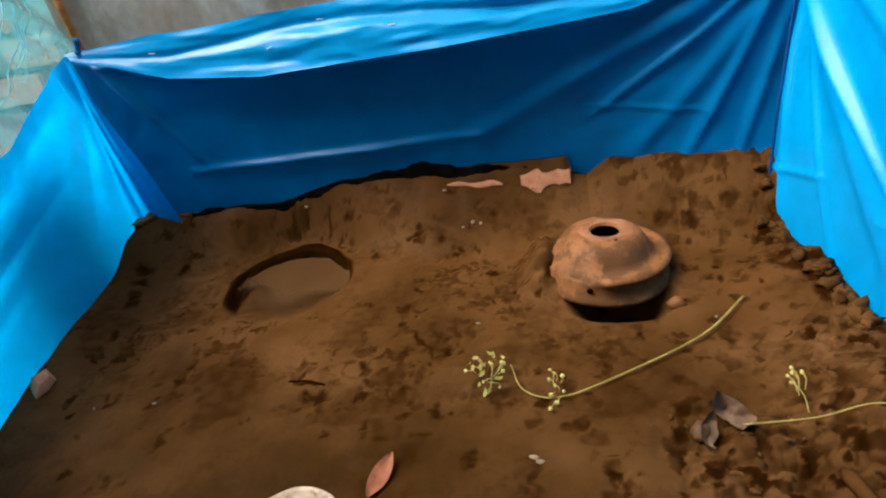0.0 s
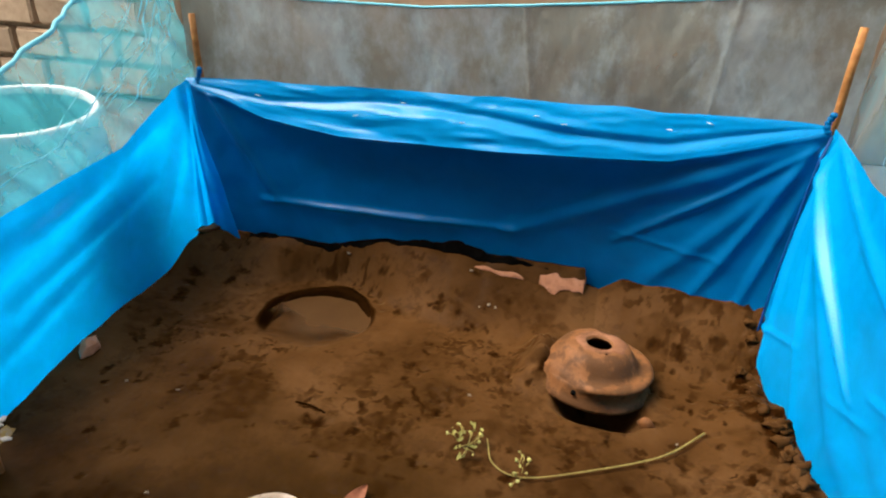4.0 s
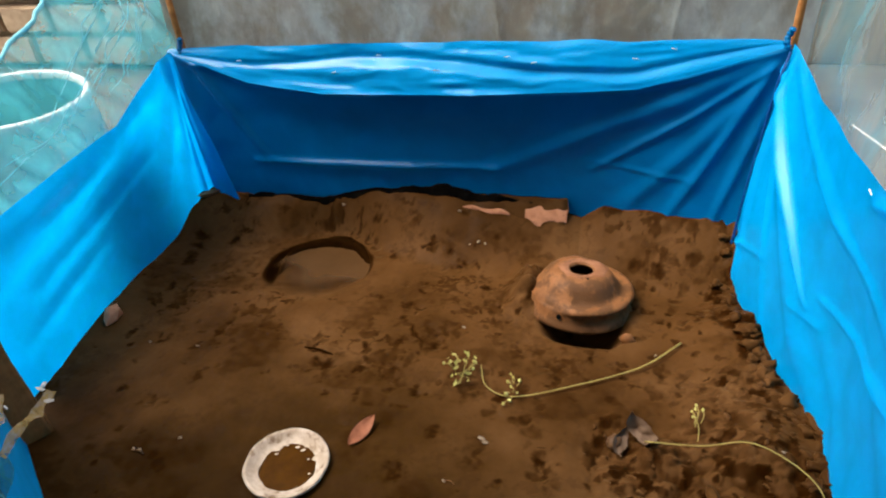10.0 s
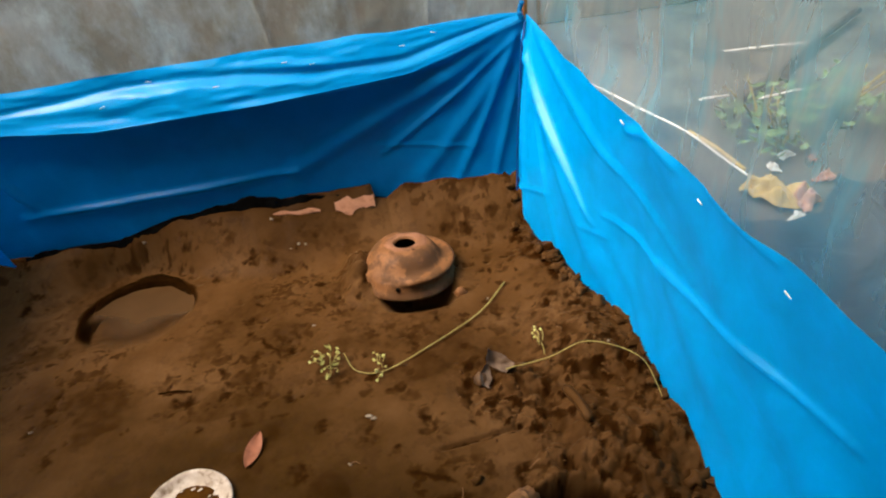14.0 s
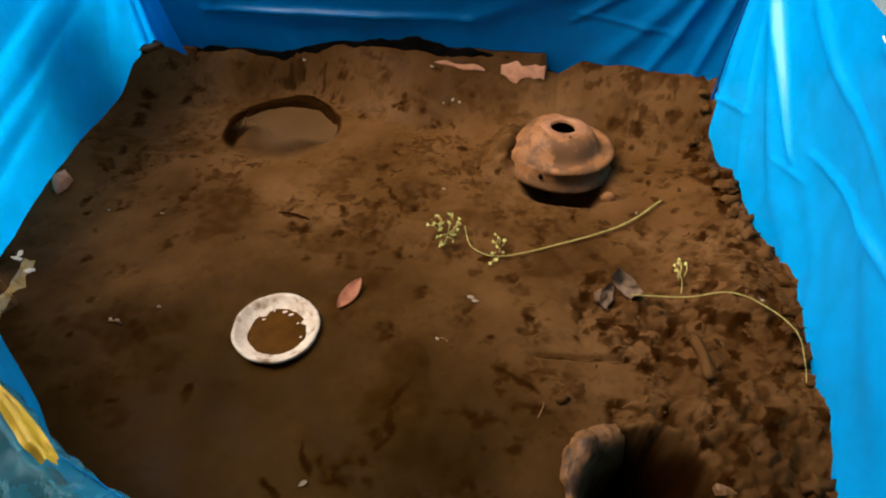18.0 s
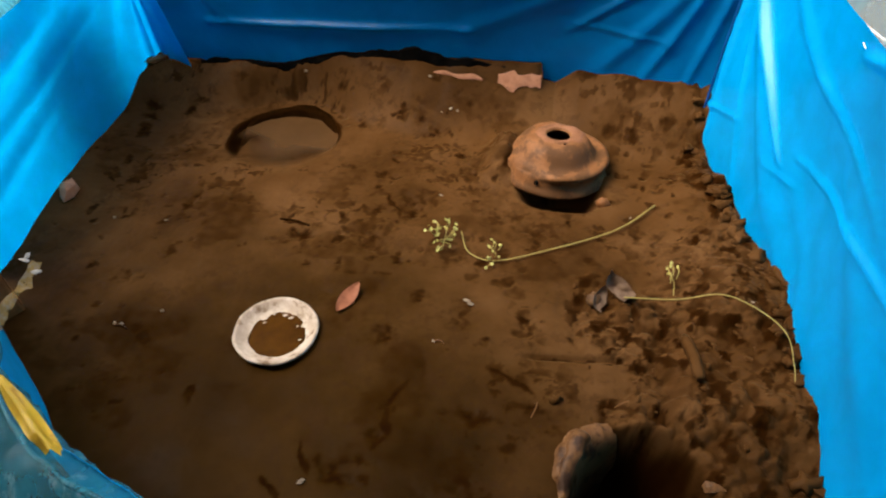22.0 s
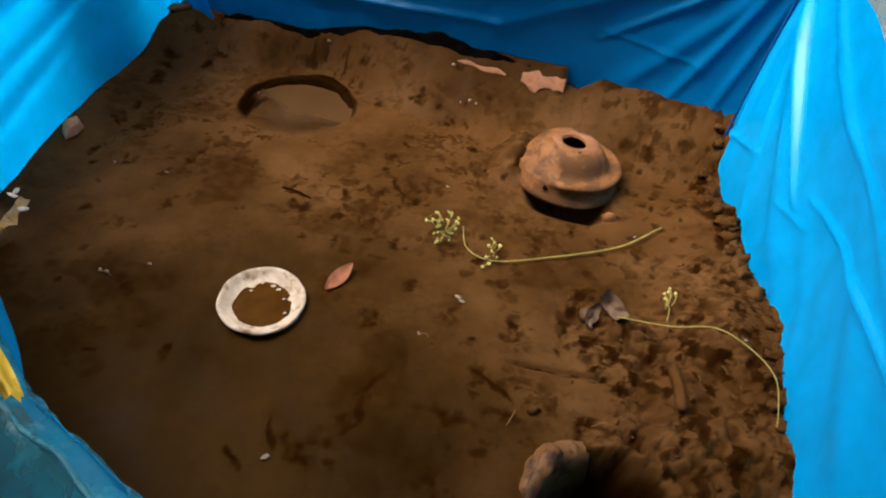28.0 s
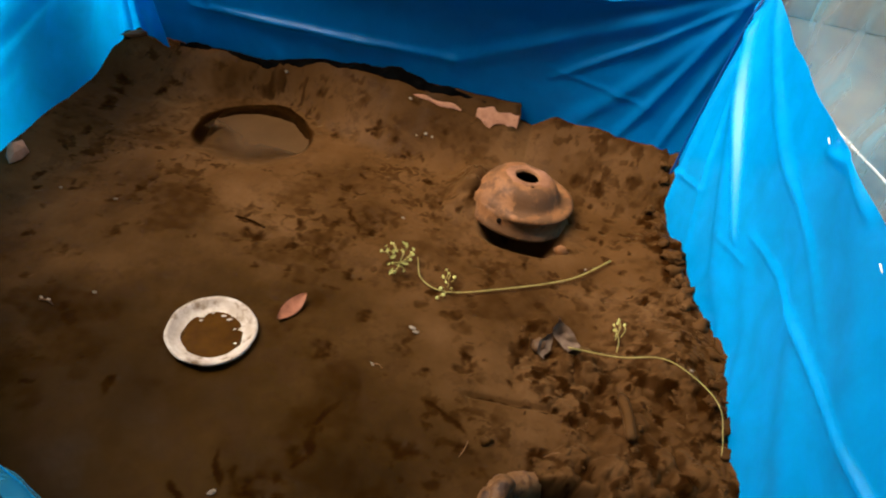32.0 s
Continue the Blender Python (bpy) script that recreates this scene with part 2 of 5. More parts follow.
BRICKBIT = grainy("pink_brick", [(0.35, (0.36, 0.155, 0.078)), (0.65, (0.46, 0.210, 0.115))], 40, 0.8, 0.3, 200)
ENAMEL = grainy("worn_white_clay", [(0.35, (0.33, 0.25, 0.18)), (0.65, (0.50, 0.40, 0.31))], 30, 0.6, 0.4, 150, blotch=(26.0, 0.54, 0.68, (0.15, 0.092, 0.05)))
BROTH = grainy("brown_water", [(0.3, (0.034, 0.0118, 0.0004)), (0.7, (0.062, 0.0225, 0.0009))], 18, 0.35, 0.05, 60, spec=0.02)
POOL = grainy("silty_water", [(0.3, (0.050, 0.0238, 0.0082)), (0.7, (0.066, 0.0325, 0.0120))], 8, 0.25, 0.03, 60, spec=0.12)
wade = POOL.node_tree
shallow = wade.nodes.new("ShaderNodeAttribute")
shallow.attribute_name = "cover"
clear = wade.nodes.new("ShaderNodeBsdfTransparent")
thin = wade.nodes.new("ShaderNodeMixShader")
wade.links.new(shallow.outputs["Fac"], thin.inputs["Fac"])
wade.links.new(clear.outputs[0], thin.inputs[1])
wade.links.new(wade.nodes["Principled BSDF"].outputs[0], thin.inputs[2])
wade.links.new(thin.outputs[0], wade.nodes["Material Output"].inputs["Surface"])
WOOD = grainy("weathered_wood", [(0.3, (0.17, 0.070, 0.020)), (0.7, (0.30, 0.130, 0.042))], 26, 0.75, 0.4, 90)
GREYWOOD = grainy("grey_weathered_wood", [(0.3, (0.06, 0.052, 0.042)), (0.7, (0.11, 0.095, 0.075))], 26, 0.8, 0.4, 90)
BAMBOO = grainy("bamboo_stick", [(0.3, (0.22, 0.085, 0.022)), (0.7, (0.42, 0.19, 0.06))], 45, 0.6, 0.3, 120)
PATCH = grainy("bare_pink_clay", [(0.35, (0.25, 0.108, 0.055)), (0.65, (0.35, 0.155, 0.085))], 40, 0.8, 0.3, 200, blotch=(16.0, 0.58, 0.66, (0.085, 0.036, 0.013)))
CHIP = grainy("dull_pale_chip", [(0.3, (0.10, 0.068, 0.040)), (0.7, (0.20, 0.145, 0.095))], 60, 0.6, 0.2)
STEM = grainy("green_stem", [(0.3, (0.17, 0.125, 0.03)), (0.7, (0.30, 0.24, 0.07))], 40, 0.5, 0.1)
LEAFLET = grainy("olive_leaflet", [(0.3, (0.13, 0.125, 0.028)), (0.7, (0.24, 0.22, 0.06))], 60, 0.6, 0.1)
BUD = grainy("yellow_bud", [(0.3, (0.34, 0.33, 0.08)), (0.7, (0.55, 0.52, 0.18))], 60, 0.6, 0.1)
LEAF = grainy("red_leaf", [(0.3, (0.15, 0.050, 0.022)), (0.7, (0.24, 0.085, 0.040))], 60, 0.6, 0.2)
GREYLEAF = grainy("grey_dry_leaf", [(0.3, (0.060, 0.033, 0.018)), (0.7, (0.150, 0.092, 0.056))], 40, 0.6, 0.3)
# Flat black: paints shade in hollows and holes; also the strip's colour.
FLAT_BLACK = grainy("flat_black", [(0.3, (0.002, 0.002, 0.002)), (0.7, (0.006, 0.005, 0.004))], 30, 1.0, 0.3, spec=0.0)
YELLOW = film_material("yellow_wrapper", (0.72, 0.47, 0.04), 0.2, 0.35, 0.0, (25.0, 0.58, 0.66, (0.45, 0.24, 0.03)), 20.0)
PACKET = film_material("packet_film", (0.32, 0.21, 0.06), 0.35, 0.35, 0.3, (40.0, 0.5, 0.6, (0.30, 0.25, 0.18)), 40.0)
RAG = grainy("yellow_rag_cloth", [(0.3, (0.38, 0.25, 0.07)), (0.7, (0.60, 0.44, 0.17))], 14, 0.85, 0.5, 60)
PINKRAG = grainy("faded_pink_cloth", [(0.3, (0.34, 0.16, 0.11)), (0.7, (0.52, 0.29, 0.21))], 14, 0.85, 0.5, 60)
CHALK = grainy("chalky_paper", [(0.3, (0.48, 0.47, 0.44)), (0.7, (0.66, 0.65, 0.60))], 20, 0.8, 0.3, 80)
CLEARFILM = film_material("clear_wrapper", (0.62, 0.58, 0.52), 0.3, 0.2, 0.35, None, 40.0)
WHITE = grainy("white_plastic", [(0.3, (0.66, 0.65, 0.62)), (0.7, (0.80, 0.79, 0.76))], 10, 0.45, 0.05)
TUBWALL = film_material("milky_white_plastic", (0.86, 0.83, 0.78), 0.3, 0.4, 0.0, None, 6.0, 0.4)
TUBIN = film_material("teal_tub_lining", (0.10, 0.46, 0.50), 0.5, 0.4, 0.0, None, 6.0, 0.4)
# Near-black clay: the basin wall's shade is put into this colour.
DARK_CLAY = grainy("dark_clay", [(0.3, (0.0062, 0.0022, 0.0004)), (0.7, (0.014, 0.0052, 0.0012))], 30, 0.8, 0.4, 160, spec=0.0)
CROCKCLAY = grainy("muddy_tan_clay", [(0.3, (0.080, 0.034, 0.010)), (0.7, (0.145, 0.066, 0.023))], 18, 0.55, 0.35, 120, blotch=(22.0, 0.52, 0.62, (0.035, 0.015, 0.006)))
SOIL = grainy("dry_soil", [(0.3, (0.070, 0.066, 0.055)), (0.7, (0.125, 0.115, 0.092))], 5, 0.9, 0.5, 40, blotch=(2.0, 0.5, 0.65, (0.045, 0.045, 0.040)))
BLOCK = grainy("sandy_block", [(0.3, (0.34, 0.23, 0.14)), (0.7, (0.46, 0.33, 0.21))], 18, 0.9, 0.5, 80, vary=0.25)
MORTAR = grainy("pale_mortar", [(0.3, (0.55, 0.42, 0.27)), (0.7, (0.72, 0.57, 0.40))], 14, 0.9, 0.6, 60)
PLASTER = grainy("tan_plaster", [(0.3, (0.50, 0.33, 0.20)), (0.7, (0.62, 0.42, 0.27))], 4, 0.9, 0.3, 60, blotch=(1.5, 0.5, 0.7, (0.38, 0.27, 0.18)))
STUCCO = grainy("grey_stucco", [(0.3, (0.16, 0.15, 0.14)), (0.7, (0.24, 0.23, 0.21))], 4, 0.9, 0.3, 60)
FOLIAGE = grainy("dusty_foliage", [(0.3, (0.07, 0.13, 0.05)), (0.7, (0.19, 0.27, 0.12))], 30, 0.6, 0.2)
PALEROD = grainy("pale_rod", [(0.3, (0.62, 0.58, 0.52)), (0.7, (0.80, 0.77, 0.72))], 12, 0.6, 0.1)
BLUECLOTH = grainy("dark_blue_cloth", [(0.3, (0.012, 0.026, 0.040)), (0.7, (0.026, 0.050, 0.070))], 8, 0.8, 0.3, 60)


# ---- builders ----
def smooth(a, b, x):
    s = np.clip((x - a) / (b - a), 0, 1)
    return s * s * (3 - 2 * s)


TABLE = np.random.RandomState(7).rand(256, 256)


def wave(x, y, s, seed=0.0):
    """Smooth noise, -1 to 1, at s cells a metre."""
    x, y = np.asarray(x, float) * s + 17.3 * seed, np.asarray(y, float) * s + 9.1 * seed
    i, j = np.floor(x).astype(int), np.floor(y).astype(int)
    u, v = x - i, y - j
    u, v = u * u * (3 - 2 * u), v * v * (3 - 2 * v)
    g = lambda a, b: TABLE[a % 256, b % 256]
    return 2 * ((g(i, j) * (1 - u) + g(i + 1, j) * u) * (1 - v) + (g(i, j + 1) * (1 - u) + g(i + 1, j + 1) * u) * v) - 1


def fbm(x, y, s, n=4, seed=0.0):
    return sum(wave(x, y, s * 2.03**k, seed + k) * 0.5**k for k in range(n))


def mesh_object(name, verts, faces, mat, parent=None, label="", flat=False):
    me = bpy.data.meshes.new(name)
    me.from_pydata([tuple(map(float, v)) for v in verts], [], faces)
    me.materials.append(mat)
    if not flat:
        me.polygons.foreach_set("use_smooth", [True] * len(me.polygons))
    me.update()
    ob = new(name, me)
    if parent is not None:
        ob.parent = parent
    return tagged(ob, label)


def part(name, bm, mat, parent=None, label="", flat=False):
    bmesh.ops.recalc_face_normals(bm, faces=bm.faces)
    me = bpy.data.meshes.new(name)
    bm.to_mesh(me)
    bm.free()
    me.materials.append(mat)
    if not flat:
        me.polygons.foreach_set("use_smooth", [True] * len(me.polygons))
    ob = new(name, me)
    if parent is not None:
        ob.parent = parent
    return tagged(ob, label)


def thing(name, place, label, category, group="", kind="", turn=(0, 0, 0)):
    ob = new(name)
    ob.empty_display_size = 0.05
    ob.matrix_world = pose(*place, *turn)
    return tagged(ob, label, category, group, kind)


def sheet(name, fn, nu, nv, mat, parent=None, label=""):
    """A surface from fn(u, v) -> x, y, z arrays, u and v from 0 to 1."""
    u, v = np.meshgrid(np.linspace(0, 1, nu), np.linspace(0, 1, nv))
    x, y, z = fn(u, v)
    verts = np.stack([np.broadcast_to(x, u.shape), np.broadcast_to(y, u.shape), np.broadcast_to(z, u.shape)], -1).reshape(-1, 3)
    faces = [(j * nu + i, j * nu + i + 1, (j + 1) * nu + i + 1, (j + 1) * nu + i) for j in range(nv - 1) for i in range(nu - 1)]
    return mesh_object(name, verts, faces, mat, parent, label)


def tube(name, pts, radii, mat, parent=None, label="", sides=8):
    """A round rod along points; radii one number or one a point."""
    pts = [Vector(p) for p in pts]
    radii = [radii] * len(pts) if isinstance(radii, (int, float)) else radii
    verts, faces = [], []
    for i, p in enumerate(pts):
        d = (pts[min(i + 1, len(pts) - 1)] - pts[max(i - 1, 0)]).normalized()
        a = d.cross(Vector((0.13, 0.31, 0.94))).normalized()
        b = d.cross(a)
        for k in range(sides):
            w = 2 * math.pi * k / sides
            verts.append(p + radii[i] * (math.cos(w) * a + math.sin(w) * b))
    for i in range(len(pts) - 1):
        for k in range(sides):
            faces.append((i * sides + k, i * sides + (k + 1) % sides, (i + 1) * sides + (k + 1) % sides, (i + 1) * sides + k))
    faces += [tuple(range(sides))[::-1], tuple(range((len(pts) - 1) * sides, len(pts) * sides))]
    return mesh_object(name, verts, faces, mat, parent, label)


def arc(points, n=24):
    """A smooth line through points (Catmull-Rom)."""
    p = [np.array(q, float) for q in points]
    p = [2 * p[0] - p[1]] + p + [2 * p[-1] - p[-2]]
    out = []
    for i in range(1, len(p) - 2):
        for s in np.linspace(0, 1, max(2, n // (len(p) - 3)), endpoint=False):
            a, b, c, d = p[i - 1 : i + 3]
            out.append(0.5 * (2 * b + (c - a) * s + (2 * a - 5 * b + 4 * c - d) * s**2 + (3 * b - a - 3 * c + d) * s**3))
    return out + [p[-2]]


def lathe(name, profile, mat, parent=None, label="", sides=64, wobble=0.0, seed=1, closed=False):
    """Profile of (r, z), turned round z; wobble makes it uneven."""
    verts, faces, n = [], [], len(profile)
    for k in range(sides):
        w = 2 * math.pi * k / sides
        for r, z in profile:
            e = 1 + wobble * float(fbm(math.cos(w) * 1.0 + 3, math.sin(w) * 1.0 + z * 8 + seed, 2.2, 3, seed))
            verts.append((r * e * math.cos(w), r * e * math.sin(w), z))
    for k in range(sides):
        q = (k + 1) % sides
        for i in range(n - 1):
            faces.append((k * n + i, q * n + i, q * n + i + 1, k * n + i + 1))
        if closed:
            faces.append((k * n + n - 1, q * n + n - 1, q * n, k * n))
    return mesh_object(name, verts, faces, mat, parent, label)


def lump_mesh(radius, seed, squash=(1, 1, 0.7), rough=0.35, cuts=2):
    bm = bmesh.new()
    bmesh.ops.create_icosphere(bm, subdivisions=cuts, radius=radius)
    for v in bm.verts:
        d = v.co.normalized()
        k = 1 + rough * noise.noise(d * 1.6 + Vector((seed * 3.7, seed * 1.9, seed))) + 0.4 * rough * noise.noise(d * 4.1 + Vector((seed, 5, 2)))
        v.co = Vector((v.co.x * squash[0], v.co.y * squash[1], v.co.z * squash[2])) * k
    return bm


def box_mesh(sx, sy, sz, bevel=0.003, jag=0.0, seed=0, cuts=0):
    bm = bmesh.new()
    bmesh.ops.create_cube(bm, size=1.0)
    for v in bm.verts:
        v.co = Vector((v.co.x * sx, v.co.y * sy, v.co.z * sz))
    if cuts:
        bmesh.ops.subdivide_edges(bm, edges=bm.edges, cuts=cuts, use_grid_fill=True)
    if bevel:
        bmesh.ops.bevel(bm, geom=[e for e in bm.edges if e.calc_face_angle(0) > 0.5], offset=bevel, segments=2, affect="EDGES")
    if jag:
        for v in bm.verts:
            v.co += jag * noise.noise_vector(v.co * 28 + Vector((seed, seed * 2, 3)))
    return bm


# ---- the plan ----
LEFT, RIGHT, BACK = -0.47, 1.40, 2.40
TOP = 0.66
rng = random.Random(11)
POT = (0.921, 2.062)
BASIN, BASIN_R = (0.070, 2.110), 0.174
CROCK, CROCK_R = (1.105, 1.085), 0.128
# smears and prints in the mud: place and half sizes
MARKS_BACK = [(-0.15, 2.34, 0.018, 0.010), (-0.26, 2.25, 0.014, 0.010), (-0.28, 2.22, 0.018, 0.021), (-0.40, 2.20, 0.029, 0.019), (-0.40, 2.15, 0.025, 0.017), (-0.38, 2.08, 0.017, 0.030), (-0.36, 1.93, 0.013, 0.020), (-0.32, 1.93, 0.013, 0.039),
              (-0.38, 1.86, 0.018, 0.016), (-0.08, 1.78, 0.011, 0.043), (-0.06, 1.71, 0.026, 0.011), (-0.24, 1.70, 0.025, 0.022), (-0.11, 1.68, 0.014, 0.010), (-0.05, 1.58, 0.017, 0.027), (-0.11, 1.48, 0.056, 0.022), (0.02, 1.81, 0.022, 0.013), (-0.44, 1.95, 0.013, 0.015)]
MARKS_MIDDLE = [(0.27, 1.69, 0.037, 0.028), (0.28, 1.63, 0.013, 0.012), (0.33, 1.66, 0.011, 0.014), (0.39, 1.71, 0.036, 0.030), (0.45, 1.66, 0.012, 0.009), (0.47, 1.62, 0.011, 0.008), (0.25, 2.21, 0.018, 0.016), (0.29, 2.22, 0.017, 0.016), (0.21, 2.33, 0.029, 0.014),
                (0.31, 1.99, 0.017, 0.012), (0.53, 2.17, 0.016, 0.009), (0.55, 2.19, 0.017, 0.010), (0.62, 2.13, 0.029, 0.016), (0.65, 2.08, 0.019, 0.011), (0.69, 2.17, 0.013, 0.009), (0.45, 2.07, 0.017, 0.011), (0.53, 2.01, 0.011, 0.008)]
MARKS_CENTRE = [(0.43, 1.94, 0.016, 0.041), (0.55, 1.81, 0.030, 0.035), (0.48, 1.81, 0.012, 0.009), (0.52, 1.77, 0.014, 0.010), (0.56, 1.86, 0.053, 0.038), (0.45, 1.69, 0.035, 0.042), (0.67, 1.66, 0.058, 0.041), (0.73, 1.94, 0.015, 0.008), (0.78, 1.83, 0.038, 0.043), (0.88, 1.79, 0.069, 0.060),
                (0.97, 1.82, 0.017, 0.020), (0.86, 1.77, 0.023, 0.014), (0.51, 1.58, 0.013, 0.007), (0.62, 1.51, 0.019, 0.024), (0.73, 1.46, 0.028, 0.038), (0.78, 1.39, 0.012, 0.009), (0.71, 1.37, 0.012, 0.008), (0.88, 1.46, 0.019, 0.027), (0.56, 1.38, 0.029, 0.023)]
MARKS_FRONT = [(0.53, 1.06, 0.030, 0.023), (0.59, 1.08, 0.017, 0.011), (0.56, 1.03, 0.040, 0.012), (0.90, 1.03, 0.008, 0.016), (0.20, 1.17, 0.009, 0.019), (0.79, 1.20, 0.046, 0.015), (0.60, 1.13, 0.017, 0.017), (0.61, 1.20, 0.011, 0.022), (0.86, 1.14, 0.019, 0.010), (0.93, 1.21, 0.043, 0.021), (0.90, 1.24, 0.013, 0.014), (0.97, 1.23, 0.015, 0.011)]
MARKS_CHURNED = [(0.99, 1.54, 0.028, 0.023), (1.06, 1.56, 0.027, 0.027), (1.07, 1.47, 0.018, 0.036), (0.99, 1.45, 0.017, 0.034), (1.04, 1.42, 0.022, 0.018), (1.18, 1.44, 0.022, 0.029), (1.31, 1.45, 0.006, 0.019), (1.36, 1.44, 0.017, 0.036), (1.40, 1.51, 0.020, 0.016), (1.30, 1.35, 0.011, 0.013), (1.25, 1.33, 0.015, 0.025),
                 (1.23, 1.29, 0.020, 0.011), (1.21, 1.24, 0.021, 0.011), (1.16, 1.24, 0.025, 0.014), (1.12, 1.26, 0.012, 0.009), (1.26, 1.21, 0.010, 0.008), (1.37, 1.22, 0.020, 0.038), (1.37, 1.16, 0.019, 0.022), (1.31, 1.23, 0.016, 0.015), (1.14, 1.31, 0.018, 0.020), (1.10, 1.33, 0.007, 0.049), (1.14, 2.00, 0.029, 0.012), (1.33, 1.30, 0.010, 0.014)]
MARKS = MARKS_BACK + MARKS_MIDDLE + MARKS_CENTRE + MARKS_FRONT + MARKS_CHURNED
# small scattered prints: centre, spread, how many
PITS = []
for cx, cy, spread, count in ((1.20, 2.18, 0.06, 14), (1.22, 1.77, 0.08, 26), (1.05, 1.83, 0.05, 9), (0.87, 1.70, 0.06, 6), (1.18, 1.98, 0.09, 18), (0.5, 1.9, 0.30, 16), (1.30, 1.66, 0.05, 16), (0.70, 2.20, 0.10, 8), (-0.1, 1.75, 0.22, 22), (1.25, 2.04, 0.06, 10), (0.02, 1.18, 0.07, 16), (-0.12, 1.36, 0.06, 10), (0.34, 1.67, 0.09, 26), (0.60, 1.95, 0.12, 18), (-0.30, 1.95, 0.09, 18), (0.95, 1.45, 0.12, 16)):
    PITS += [(cx + rng.gauss(0, spread), cy + rng.gauss(0, spread * 0.6), rng.uniform(0.004, 0.010), rng.uniform(0.002, 0.006)) for _ in range(count)]
pit_rng = random.Random(5)
for cx, cy, spread, count in ((1.12, 1.76, 0.09, 26), (1.16, 2.12, 0.08, 24), (0.72, 2.02, 0.07, 16), (0.58, 1.72, 0.10, 18), (0.45, 2.26, 0.10, 12), (0.80, 1.62, 0.10, 12)):
    PITS += [(cx + pit_rng.gauss(0, spread), cy + pit_rng.gauss(0, spread * 0.7), pit_rng.uniform(0.006, 0.015), pit_rng.uniform(0.003, 0.008)) for _ in range(count)]
STREAKS = [((0.202, 1.731), (0.276, 1.730), 0.006), ((0.452, 1.887), (0.524, 1.777), 0.007), ((0.842, 1.308), (0.907, 1.277), 0.008), ((0.799, 1.333), (0.866, 1.296), 0.006), ((0.646, 1.278), (0.607, 1.197), 0.009), ((0.607, 1.197), (0.627, 1.134), 0.010),
           ((0.627, 1.134), (0.597, 1.10), 0.008), ((0.458, 1.102), (0.496, 1.037), 0.007), ((0.405, 1.025), (0.454, 0.984), 0.007), ((0.775, 1.074), (0.809, 1.053), 0.008), ((0.809, 1.053), (0.795, 0.999), 0.007), ((0.686, 0.968), (0.716, 1.007), 0.008),
           ((0.389, 2.234), (0.45, 2.241), 0.006), ((0.899, 1.371), (1.098, 1.380), 0.005), ((0.071, 1.796), (0.098, 1.790), 0.004), ((-0.392, 1.863), (-0.348, 1.827), 0.006)]


def cells(x, y, s, seed=0):
    """Distance to the nearest of scattered points, in cells, at s cells a metre."""
    x, y = np.asarray(x, float) * s, np.asarray(y, float) * s
    i, j, best = np.floor(x).astype(int), np.floor(y).astype(int), np.full(np.shape(x), 9.0)
    for a in (-1, 0, 1):
        for c in (-1, 0, 1):
            px = i + a + TABLE[(i + a + seed) % 256, (j + c) % 256]
            py = j + c + TABLE[(j + c + 91) % 256, (i + a + seed + 37) % 256]
            best = np.minimum(best, np.hypot(x - px, y - py))
    return best


def churned(x, y):
    """Where the mud is trodden into clods: the front right, along the bank, a little at the back."""
    c = smooth(0.93, 1.08, x + 0.06 * wave(x, y, 7, 4)) * smooth(1.72, 1.52, y + 0.05 * wave(x, y, 9, 6))
    c = np.maximum(c, smooth(1.20, 1.33, x + 0.05 * wave(x, y, 6, 7)))
    c = np.maximum(c, 0.10 * smooth(2.20, 2.34, y))
    flat = smooth(0.11, 0.085, np.abs(x - 1.0 - 0.05 * (y - 1.33))) * smooth(0.055, 0.04, np.abs(y - 1.33 - 0.08 * (x - 1.0)))
    c = c * (1 - flat)
    return np.maximum(c, 0.12 * smooth(0.35, 0.7, wave(x, y, 3.1, 15)))


